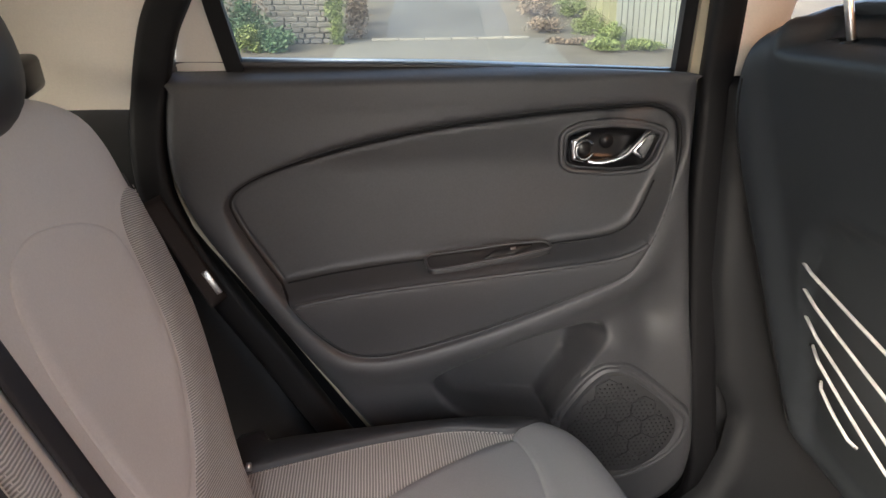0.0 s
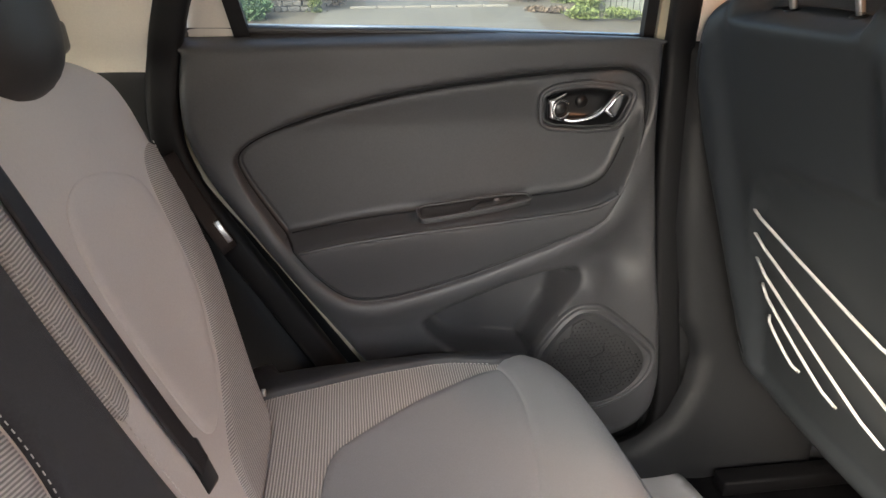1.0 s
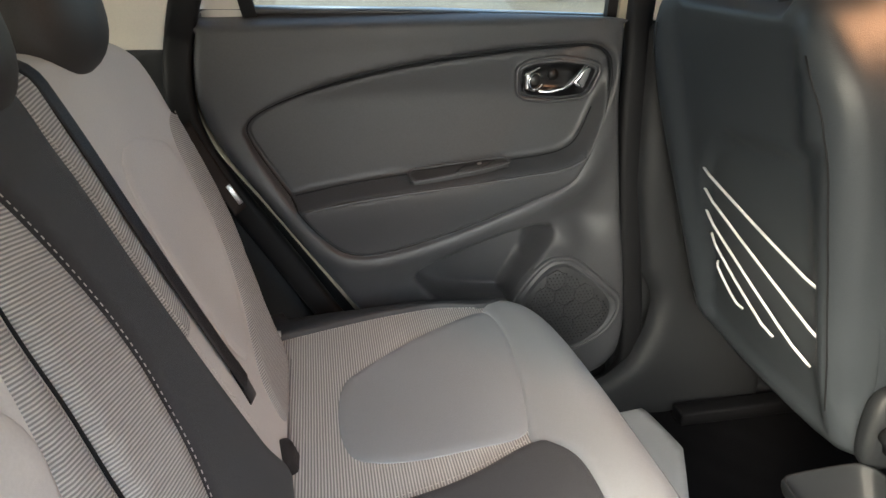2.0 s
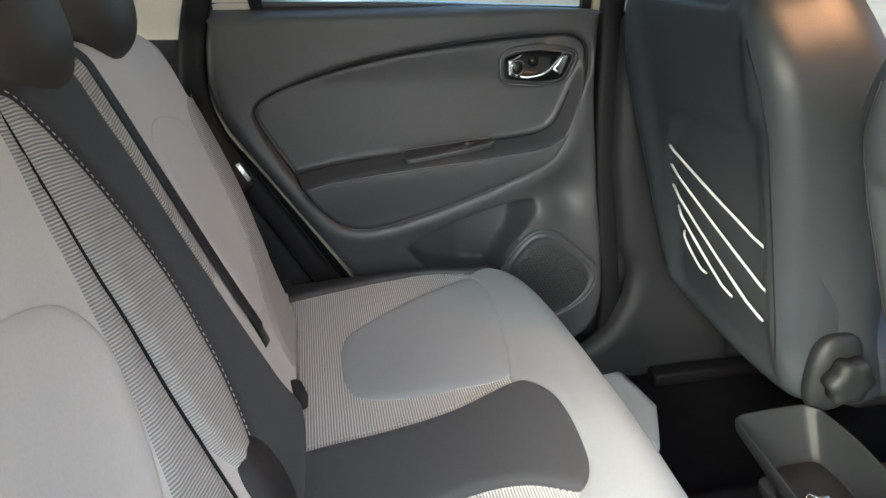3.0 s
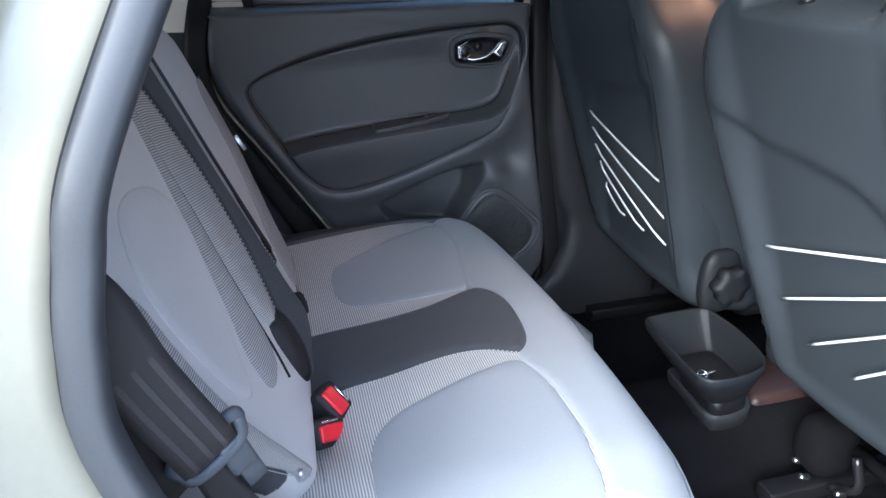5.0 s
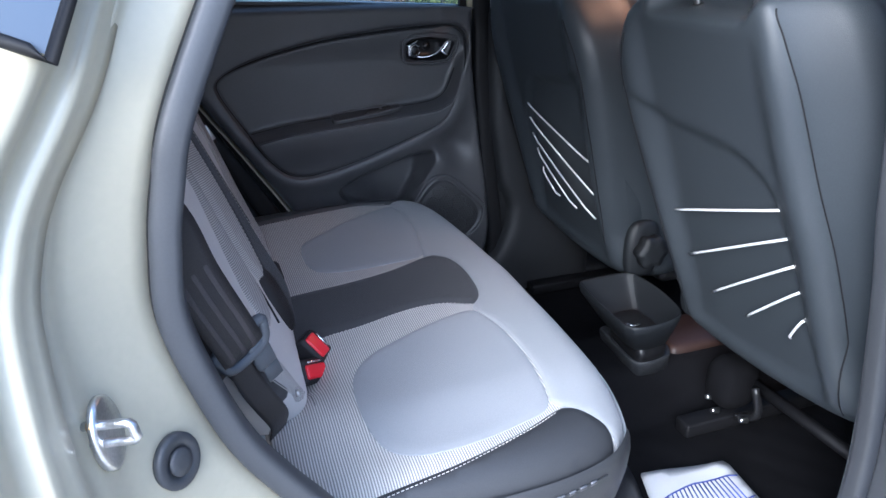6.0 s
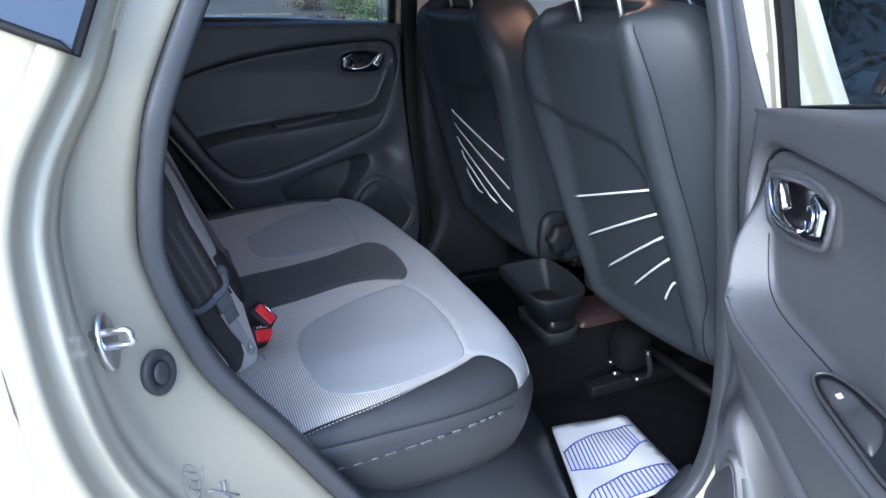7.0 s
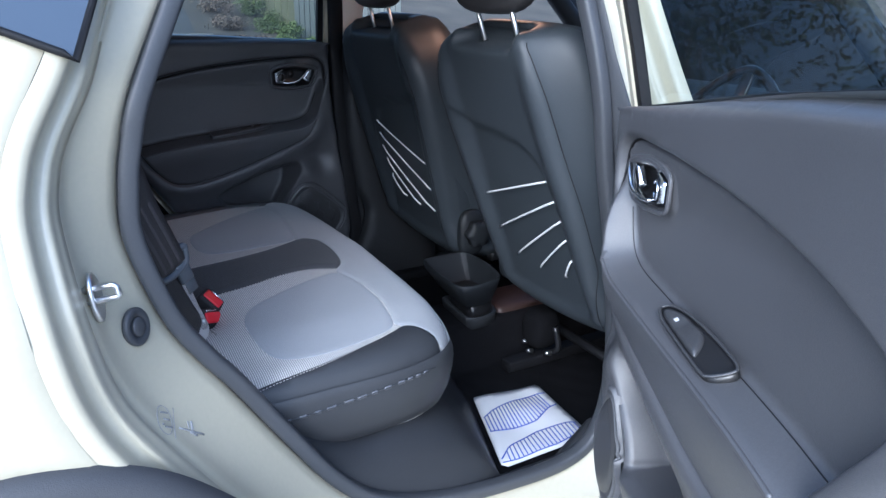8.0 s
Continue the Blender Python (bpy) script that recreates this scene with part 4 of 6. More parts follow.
    if not near:
        rr = 0.026
        for cx, cz in ((-0.215, 0.545), (-0.238, 0.506), (-0.192, 0.506), (-0.147, 0.506), (-0.261, 0.467), (-0.215, 0.467), (-0.17, 0.467), (-0.124, 0.467), (-0.192, 0.428), (-0.147, 0.428), (-0.238, 0.428)):
            ring = [(x * wide + shift, 0.700 - 0.0352, z) for x, z in hexagon(cx, cz, rr)]
            add("hexagon_rib", tube(ring, 0.0014, 5, closed=True), GRILLE, gr)
        holes = []
        for i in range(26):
            for j in range(24):
                x, z = -0.29 + i * 0.0085 + (j % 2) * 0.00425, 0.38 + j * 0.0078
                if float(sdf(np.array([[x, z]]), resample(SPEAKER, 0.02, True))[0]) > 0.036:
                    holes.append(moved(tube([(0, 0, 0), (0, -0.0015, 0)], 0.0016, 6), Matrix.Translation((x * wide + shift, 0.667, z))))
        stf = add("grille_holes", join(*holes), RUBBER, gr)
        tagged(stf, kind="stuff")
    # painted metal behind the lining, window frame and pane
    N = outnormals(outline)
    rim = outline + N * (0.012 * step(-outline[:, :1], 0.45, 0.6) - 0.01 * step(outline[:, :1], -0.6, -0.45))
    rim[:, 1] = np.minimum(rim[:, 1], 1.09)
    add("door_frame", patch(rim, lambda P, e: -0.090 + 0.078 * np.exp(-e / 0.010), 0.03, LEFT_FRAME, rings=(0.004, 0.012), skirt=((0.006, -0.050), (0.008, -0.10), (-0.02, -0.13))), CREAM_PAINT, d, "cream painted door edge")
    shell = outline + N * (0.02 if near else 0.09)
    shell[:, 1] = np.minimum(shell[:, 1], 1.085)
    add("inner_shell", patch(shell, lambda P, e: np.full(len(P), -0.105), 0.04, LEFT_FRAME, skirt=((0, -0.12),)), RUBBER, d, "dark door shell")
    add("outer_skin", patch(outline * (1.0, 0.90 if near else 0.93) + (0, 0.06 if near else 0.04), lambda P, e: -0.13 - 0.03 * step(e, 0, 0.15), 0.05, LEFT_FRAME), CREAM_PAINT, d, "cream painted outer door skin")

    def lean(x, z, w=0.0):
        return (x, 0.735 - w - 0.30 * max(z - 1.08, 0), z)
    add("window_frame", tube([lean(-0.812, 1.085), lean(-0.832, 1.20), lean(-0.850, 1.33)], 0.01, 4, flat=(0.030, 0.022), up=(0, 1, 0)), RUBBER, d, "black window divider bar", False)
    add("window_frame", tube([lean(-0.117, 1.06), lean(-0.124, 1.20), lean(-0.135, 1.36)], 0.01, 4, flat=(0.024, 0.022), up=(0, 1, 0)), RUBBER, d, "black window guide", False)
    add("pillar_cover", loft([[lean(-0.105, 1.06, 0.005), lean(-0.112, 1.2, 0.005), lean(-0.123, 1.36, 0.005)], [lean(-0.104, 1.06, 0.014), lean(-0.111, 1.2, 0.014), lean(-0.122, 1.36, 0.014)], [lean(-0.088, 1.06, 0.014), lean(-0.094, 1.2, 0.014), lean(-0.104, 1.36, 0.014)], [lean(-0.086, 1.06, 0.0), lean(-0.092, 1.2, 0.0), lean(-0.102, 1.36, 0.0)]], closed=False), CREAM_PAINT, d, "cream painted door frame post", False)
    tri = [(-0.908, 1.10), (-0.815, 1.10), (-0.838, 1.22), (-0.852, 1.34), (-0.84, 1.36), (-0.868, 1.24), (-0.895, 1.17)]
    add("corner_trim", patch(tri, lambda P, e: -0.030 + 0.30 * np.maximum(P[:, 1] - 1.08, 0) - 0.004 * np.exp(-e / 0.004), 0.012, LEFT_FRAME, rings=(0.003,), skirt=((0, -0.05),)), CREAM_TRIM, d, "cream corner trim behind the window")
    add("window_frame", tube([lean(-0.855, 1.365), lean(-0.5, 1.395), lean(-0.13, 1.375)], 0.016, 6), RUBBER, d, "black upper window frame")
    pane = add("window_pane", patch([(-0.82, 1.07), (-0.12, 1.07), (-0.135, 1.37), (-0.5, 1.395), (-0.85, 1.365)], lambda P, e: -0.040 + 0.30 * np.maximum(P[:, 1] - 1.08, 0), 0.1, LEFT_FRAME), WINDOW if near else DUSTY, d, "clear glass window pane")
    pane.visible_shadow = False
    lift = [float(top_rise(u)) if near else 0.0 for u in (-0.81, -0.5, -0.13)]
    add("belt_strip", tube([(-0.81, 0.733, 1.128 + lift[0]), (-0.5, 0.733, 1.119 + lift[1]), (-0.13, 0.733, 1.100)], 0.004, 6), RUBBER if near else STEEL, d, "thin window seal")
    return d


rear_door(Matrix.Identity(4), "closed rear door with dark plastic lining and chrome handle", (-0.5, 0.72, 0.2))
rear_door(OPEN, "wide open rear door with dark plastic lining and chrome handle", (-0.2, -1.0, 0.2), True)

# ---- rear bench ----
EDGING = mat("shiny woven edging", (0.085, 0.088, 0.10), 0.5, grain=0.4, scale=30)
bench = thing("rear_bench", "grey and charcoal cloth rear bench with three headrests", "car seat", at=(-0.55, CY, 0.36))
TOP = ((0, 0, 0), (1, 0, 0), (0, 1, 0), (0, 0, 1))
CUSHION = curve([(-0.83, -0.592), (-0.60, -0.612), (-0.44, -0.605), (-0.34, -0.565), (-0.285, -0.47), (-0.262, -0.25), (-0.258, CY), (-0.262, 0.28), (-0.285, 0.49), (-0.34, 0.575), (-0.44, 0.603), (-0.60, 0.600), (-0.83, 0.568), (-0.86, 0.48), (-0.86, CY), (-0.86, -0.47)], 8, True)


def cushion_z(P, e=None):
    d = dist(P, CUSHION)[0] if e is None else e
    r = 0.075
    k = np.clip(1 - d / r, 0, 1)
    side = np.abs(P[:, 1] - CY)
    z = 0.578 - r * (1 - np.sqrt(np.maximum(1 - k * k, 0))) * np.where(P[:, 0] < -0.80, 0.2, 1)
    return z - 0.012 * np.exp(-((side - 0.30) / 0.13) ** 2) * np.exp(-((P[:, 0] + 0.62) / 0.16) ** 2) + 0.006 * np.exp(-(side / 0.1) ** 2) - 0.055 * np.exp(-((P[:, 0] + 0.795) / 0.045) ** 2 - ((P[:, 1] + 0.245) / 0.07) ** 2) - 0.016 * step(-P[:, 1], 0.39, 0.53)


base = part("cushion", patch(CUSHION, lambda P, e: cushion_z(P, e), 0.02, TOP, rings=(0.002, 0.006, 0.012, 0.02, 0.03, 0.045, 0.06), skirt=((0.004, 0.48), (0.002, 0.44), (-0.010, 0.40), (-0.03, 0.37))), WEAVE_CUSHION, bench, "ribbed grey cloth seat cushion")


def on_cushion(outline, lift, material, name, label, rim=0.004, space=0.012, parent=None, edge=0.010):
    rings = (edge * 0.2, edge * 0.5, edge)
    return part(name, patch(outline, lambda P, e: cushion_z(P) + lift * step(e, 0, edge) + 0.0012, space, TOP, rings=rings, skirt=((0, lambda S: cushion_z(S) - rim),)), material, parent or bench, label)


def flip(pts):
    return [(x, 2 * CY - y) for x, y in pts][::-1]


PAD = [(-0.712, 0.235), (-0.700, 0.315), (-0.667, 0.357), (-0.596, 0.412), (-0.52, 0.457), (-0.423, 0.497), (-0.402, 0.429), (-0.404, 0.334), (-0.420, 0.225), (-0.444, 0.132), (-0.526, 0.112), (-0.618, 0.102), (-0.683, 0.115), (-0.706, 0.155)]
SEAM = [(-0.423, 0.503), (-0.404, 0.429), (-0.406, 0.334), (-0.422, 0.225), (-0.442, 0.110), (-0.409, 0.100), (-0.388, 0.063), (-0.383, -0.004)]
PATCH = [(-0.850, 0.0), (-0.787, 0.0), (-0.736, 0.010), (-0.646, 0.026), (-0.549, 0.055), (-0.442, 0.110), (-0.409, 0.100), (-0.388, 0.063), (-0.383, -0.004)]
on_cushion(curve(PAD, 6, True), 0.0025, GREY_PAD_SHADED, "cushion_pad", "smooth grey cloth seat pad")
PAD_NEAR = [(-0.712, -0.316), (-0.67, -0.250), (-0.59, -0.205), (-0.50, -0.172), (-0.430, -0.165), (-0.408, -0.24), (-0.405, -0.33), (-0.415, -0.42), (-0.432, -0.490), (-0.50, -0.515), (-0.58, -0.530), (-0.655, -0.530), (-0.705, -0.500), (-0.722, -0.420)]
on_cushion(curve(PAD_NEAR, 6, True), 0.0025, GREY_PAD_SHADED, "cushion_pad", "smooth grey cloth seat pad")
strip = [(-0.855, -0.010), (-0.787, 0.0)] + PATCH[2:] + [(-0.388, -0.077), (-0.400, -0.115), (-0.421, -0.140), (-0.473, -0.117), (-0.523, -0.112), (-0.583, -0.122), (-0.667, -0.147), (-0.744, -0.163), (-0.80, -0.172), (-0.855, -0.18)]
on_cushion(resample(np.vstack([curve(strip, 8), [strip[0]]]), 0.01, True), 0.008, DARK_CLOTH, "centre_strip", "charcoal cloth centre strip")
front = [tuple(p) for p in curve(SEAM + [(-0.388, -0.077), (-0.400, -0.115), (-0.423, -0.143), (-0.428, -0.168), (-0.406, -0.24), (-0.402, -0.33), (-0.410, -0.42), (-0.425, -0.485)], 6)]
fr = resample(CUSHION, 0.012, True)
N = outnormals(fr)
fr_in = fr + N * 0.0035
sel = [tuple(p) for p in fr_in if p[0] > -0.378 and p[1] > -0.570]
sel.sort(key=lambda p: p[1])
front_outline = front + sel
on_cushion(np.array(front_outline), 0.004, GREY_ROLL_SHADED, "front_roll", "pale grey cloth front roll", rim=0.002, space=0.012, edge=0.006)


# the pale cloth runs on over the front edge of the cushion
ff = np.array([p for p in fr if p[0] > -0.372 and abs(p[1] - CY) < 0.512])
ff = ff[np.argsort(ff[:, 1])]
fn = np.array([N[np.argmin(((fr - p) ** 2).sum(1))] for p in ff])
part("front_face", loft([np.column_stack([ff + fn * o, np.full(len(ff), z)]) for o, z in ((0.002, 0.500), (0.0065, 0.485), (0.0075, 0.46), (0.005, 0.44), (0.000, 0.41), (-0.02, 0.375))], closed=False), GREY_ROLL_SHADED, bench, "pale grey cloth front face")
for s in (1, -1):
    bo = [(-0.845, -0.584), (-0.771, -0.580), (-0.617, -0.562), (-0.507, -0.535), (-0.425, -0.503), (-0.398, -0.504), (-0.374, -0.525), (-0.350, -0.547)]
    edge = [tuple(p) for p in fr_in if p[1] < -0.545 and p[0] > -0.848]
    edge.sort(key=lambda p: p[0])
    poly = [tuple(p) for p in curve(bo, 6)] + [p for p in edge[::-1] if p[0] < -0.352]
    if s == -1:
        far_edge = sorted((tuple(p) for p in fr_in if p[1] > 0.50 and -0.848 < p[0] < -0.352), key=lambda p: -p[0])
        poly = [tuple(p) for p in curve([(-0.845, 0.448), (-0.80, 0.466), (-0.73, 0.487), (-0.644, 0.511), (-0.58, 0.523), (-0.51, 0.532), (-0.43, 0.515), (-0.40, 0.520), (-0.375, 0.537), (-0.353, 0.556)], 6)] + far_edge
    on_cushion(np.array(poly), 0.005 if s == 1 else 0.009, SIDE_VINYL, "side_bolster", "charcoal vinyl side bolster", edge=0.006)
    sf = np.array([p for p in fr if (p[1] < -0.53 if s == 1 else p[1] > 0.50) and p[0] > -0.84])
    sf = sf[np.argsort(sf[:, 0])]
    sn = np.array([N[np.argmin(((fr - p) ** 2).sum(1))] for p in sf])
    part("bolster_side", loft([np.column_stack([sf + sn * o, np.full(len(sf), z)]) for o, z in ((0.0020, 0.528), (0.0055, 0.524), (0.0092, 0.512), (0.0118, 0.49), (0.0095, 0.46), (0.002, 0.42), (-0.010, 0.39), (-0.04, 0.365))], closed=False), SIDE_VINYL, bench, "charcoal vinyl bolster side")
    band = np.column_stack([sf + sn * 0.0122, 0.489 + 0.018 * step(sf[:, 0], -0.72, -0.42)])
    band = resample(band[(band[:, 0] < -0.375)], 0.004)
    part("piping_band", tube(band, 0.0016, 6), SIDE_VINYL, bench, "thin dark edging on the bolster")
    rb = random.Random(9)
    k = 0
    dashes = []
    while k < len(band) - 6:
        n = rb.choice((4, 5, 6))
        dashes.append(tube(band[k:k + n], 0.004, 4, flat=(0.0080, 0.0028), up=(0, 1, 0)))
        k += n + rb.choice((1, 2, 3))
    part("edging_weave", join(*dashes), EDGING, bench, "shiny woven dashes on the edging")
# stitched seams on the cushion


def seam3(pts, lift=0.009):
    C = curve(pts, 8)
    return np.column_stack([C, cushion_z(C) + lift])


for s in (1, -1):
    q = [(-0.787, 0.0)] + PATCH[2:6] if s == 1 else [(-0.80, -0.172), (-0.744, -0.163), (-0.667, -0.147), (-0.583, -0.122), (-0.523, -0.112), (-0.473, -0.117), (-0.425, -0.138)]
    q = [(x, y + 0.006 * s) for x, y in q]
    part("stitching", stitches(seam3(q, 0.004), 0.005, 0.003, 0.0006), STITCH, bench, "pale stitching")
    q = [(-0.80, -0.590), (-0.771, -0.588), (-0.617, -0.570), (-0.507, -0.543), (-0.430, -0.513)]
    part("stitching", stitches(seam3(q, 0.0072) if s == -1 else seam3([(-0.795, 0.459), (-0.73, 0.480), (-0.644, 0.504), (-0.58, 0.516), (-0.51, 0.525), (-0.43, 0.513)], 0.0035)), STITCH, bench, "pale stitching")
    q = [(-0.784, 0.16), (-0.786, 0.28), (-0.786, 0.40)]
    part("seam", tube(seam3(q if s == 1 else flip(q), 0.001), 0.0012, 5), STITCH_DARK, bench)

# backrest: plane leaning backwards, (y, height along it) as seen from the front
LEAN_X = 0.42


SL = math.sqrt(1 + LEAN_X ** 2)
BACK = ((-0.79, 0, 0.58), (0, 1, 0), (-LEAN_X / SL, 0, 1 / SL), (1 / SL, 0, LEAN_X / SL))


def bk(pts):
    """(y, z) to the backrest's own plane."""
    return [(y, (z - 0.58) * SL) for y, z in pts]


BACKREST = curve(bk([(0.41, 0.575), (0.455, 0.63), (0.515, 0.70), (0.578, 0.79), (0.606, 0.88), (0.618, 0.975), (0.624, 1.03), (0.606, 1.078), (0.56, 1.104), (0.48, 1.122), (0.30, 1.132), (CY, 1.136), (-0.27, 1.132), (-0.45, 1.122), (-0.53, 1.104), (-0.576, 1.078), (-0.594, 1.03), (-0.588, 0.975), (-0.576, 0.88), (-0.548, 0.79), (-0.485, 0.70), (-0.425, 0.63), (-0.38, 0.575), (-0.3, 0.555), (CY, 0.555), (0.33, 0.555)]), 6, True)


def back_w(P, e=None):
    d = dist(P, BACKREST)[0] if e is None else e
    r = 0.045
    k = np.clip(1 - d / r, 0, 1)
    y, h = P[:, 0] - CY, P[:, 1]
    hollow = 0.016 * (np.exp(-((np.abs(y) - 0.33) / 0.13) ** 2)) * np.exp(-((h - 0.28) / 0.2) ** 2)
    return 0.004 + 0.010 * np.exp(-(y / 0.16) ** 2) - hollow - r * (1 - np.sqrt(np.maximum(1 - k * k, 0)))


part("backrest", patch(BACKREST, lambda P, e: back_w(P, e), 0.02, BACK, rings=(0.002, 0.005, 0.010, 0.018, 0.028, 0.04), skirt=((0.0, -0.08), (-0.02, -0.12))), GREY_CLOTH_LIT, bench, "grey cloth backrest")


def on_back(outline, lift, material, name, label, space=0.014, edge=0.008, rim=0.004):
    C = resample(outline, space * 0.6, True)
    return part(name, patch(C, lambda P, e: back_w(P) + lift * step(e, 0, edge) + 0.001, space, BACK, rings=(edge * 0.3, edge), skirt=((0, lambda S: back_w(S) - rim),)), material, bench, label)


def mirror_y(pts):
    return [(2 * CY - y, z) for y, z in pts][::-1]


BPAD = [(0.215, 0.700), (0.205, 0.80), (0.215, 0.90), (0.245, 0.965), (0.30, 0.988), (0.36, 0.987), (0.43, 0.970), (0.478, 0.940), (0.482, 0.89), (0.462, 0.82), (0.425, 0.765), (0.36, 0.715), (0.29, 0.690)]
RIB = [(0.598, 0.965), (0.545, 0.968), (0.508, 0.940), (0.490, 0.89), (0.470, 0.82), (0.432, 0.760), (0.37, 0.708), (0.30, 0.680), (0.22, 0.645), (0.215, 0.585), (0.40, 0.585), (0.445, 0.64), (0.505, 0.71), (0.565, 0.79), (0.592, 0.88)]
BPAD_NEAR = [(-0.225, 0.962), (-0.30, 0.988), (-0.385, 0.992), (-0.435, 0.975), (-0.470, 0.945), (-0.476, 0.89), (-0.452, 0.82), (-0.42, 0.765), (-0.37, 0.738), (-0.305, 0.768), (-0.255, 0.805), (-0.215, 0.865), (-0.198, 0.915)]
RIB_NEAR = [(-0.570, 0.962), (-0.535, 0.966), (-0.512, 0.945), (-0.508, 0.89), (-0.494, 0.82), (-0.462, 0.755), (-0.428, 0.70), (-0.392, 0.64), (-0.37, 0.60), (-0.40, 0.612), (-0.415, 0.64), (-0.475, 0.71), (-0.535, 0.79), (-0.562, 0.88)]
for s in (1, -1):
    g = (lambda p: p) if s == 1 else mirror_y
    on_back(curve(bk(BPAD if s == 1 else BPAD_NEAR), 6, True), 0.003, GREY_CLOTH_LIT, "backrest_pad", "smooth grey cloth back pad")
    on_back(curve(bk(RIB if s == 1 else RIB_NEAR), 5, True), 0.005, WEAVE_BACK, "ribbed_panel", "ribbed cloth side panel")
    st = [(0.588, 0.972), (0.600, 0.93), (0.592, 0.87), (0.572, 0.80), (0.515, 0.715), (0.455, 0.645)]
    C = curve(bk(g(st)), 8)
    W = back_w(C) + 0.0065
    O, U, V, Wd = (np.array(a) for a in BACK)
    part("stitching", stitches(O + C[:, :1] * U + C[:, 1:] * V + W[:, None] * Wd), STITCH, bench, "pale stitching")
for s in (1, -1):
    g = (lambda p: p) if s == 1 else mirror_y
    on_back(curve(bk(g([(0.598, 0.985), (0.616, 0.985), (0.610, 0.90), (0.584, 0.80), (0.522, 0.708), (0.470, 0.648), (0.458, 0.655), (0.508, 0.714), (0.570, 0.804), (0.594, 0.89)])), 5, True), 0.006, DARK_CLOTH, "side_edge", "charcoal edge strip of the backrest", space=0.008)
CENTRE = [(0.066, 1.118), (0.078, 1.04), (0.080, 0.99), (0.073, 0.905), (0.071, 0.82), (0.071, 0.75), (0.075, 0.66), (0.080, 0.585), (-0.14, 0.585), (-0.130, 0.66), (-0.108, 0.705), (-0.070, 0.765), (-0.050, 0.82), (-0.037, 0.88), (-0.038, 0.95), (-0.055, 1.04), (-0.088, 1.118)]
on_back(curve(bk(CENTRE), 6, True), 0.008, DARK_CLOTH, "centre_panel", "charcoal cloth centre panel")
on_back(curve(bk([(-0.096, 1.117), (-0.062, 1.04), (-0.045, 0.95), (-0.044, 0.88), (-0.057, 0.82), (-0.077, 0.765), (-0.112, 0.708), (-0.145, 0.690), (-0.172, 0.735), (-0.178, 0.78), (-0.164, 0.84), (-0.150, 0.90), (-0.141, 0.96), (-0.122, 1.05), (-0.106, 1.117)]), 6, True), 0.009, WEAVE_MID, "ribbed_panel", "ribbed cloth centre panel")
on_back(curve(bk([(-0.110, 1.117), (-0.130, 1.04), (-0.149, 0.96), (-0.160, 0.89), (-0.176, 0.82), (-0.190, 0.75), (-0.210, 0.700), (-0.250, 0.680), (-0.305, 0.695), (-0.298, 0.742), (-0.255, 0.79), (-0.210, 0.87), (-0.180, 0.955), (-0.158, 1.02), (-0.136, 1.072), (-0.124, 1.117)]), 6, True), 0.005, WEAVE_MID, "ribbed_panel", "ribbed cloth inner side panel")
on_back(curve(bk([(0.073, 1.117), (0.085, 1.04), (0.087, 0.99), (0.080, 0.905), (0.078, 0.82), (0.118, 0.82), (0.128, 0.905), (0.138, 0.99), (0.141, 1.04), (0.140, 1.117)]), 6, True), 0.006, WEAVE_EDGE, "ribbed_panel", "narrow ribbed cloth panel")


def back3(pts, lift):
    C = curve(bk(pts), 8)
    W = back_w(C) + lift
    O, U, V, Wd = (np.array(a) for a in BACK)
    return O + C[:, :1] * U + C[:, 1:] * V + W[:, None] * Wd


for pts in ([(0.069, 1.117), (0.0815, 1.04), (0.0835, 0.99), (0.0765, 0.905), (0.0745, 0.82), (0.0745, 0.75), (0.078, 0.67)], [(-0.092, 1.117), (-0.060, 1.04), (-0.043, 0.95), (-0.042, 0.88), (-0.055, 0.82), (-0.075, 0.765), (-0.112, 0.706)]):
    part("stitching", stitches(back3(pts, 0.0088), 0.005, 0.003, 0.0006), STITCH, bench, "pale stitching")
part("split_seam", tube(back3([(-0.108, 1.117), (-0.126, 1.045), (-0.145, 0.96), (-0.155, 0.895), (-0.170, 0.83), (-0.184, 0.76), (-0.20, 0.69), (-0.22, 0.65)], 0.001), 0.0026, 6, taper=lambda q: 0.5 + 0.5 * q), RUBBER, bench, "dark gap between the two backrests")
for s, y in ((1, 0.355), (0, 0.025), (-1, -0.345)):
    w = 0.125 if s else 0.115
    m = Matrix.Translation((-1.042, y, 1.165)) @ Matrix.Rotation(radians(-14), 4, "Y")
    hr = part("headrest", ellipsoid((0, 0, 0), (0.062, w, 0.096), 2.3, m), HEADREST, bench, "charcoal vinyl headrest")
    for k in (-0.055, 0.055):
        part("headrest_post", tube([(-1.03, y + k, 1.04), (-1.03, y + k, 1.12)], 0.006, 8), BLACK, hr)
for y in (0.440, -0.258, -0.41):
    z = 0.606 if y > 0 else 0.63
    part("snap_fastener", moved(tube([(0, 0, 0), (0.006, 0, 0)], 0.006, 10), Matrix.Translation((-0.795 - 0.42 * (z - 0.58) - 0.002, y, z))), STEEL, bench, "small chrome press stud")

part("release_lever", moved(box((-0.022, -0.034, -0.024), (0.022, 0.034, 0.024), 0.010, 3), Matrix.Translation((-1.075, 0.60, 1.122)) @ Matrix.Rotation(radians(10), 4, "X")), BLACK, bench, "black backrest release lever")

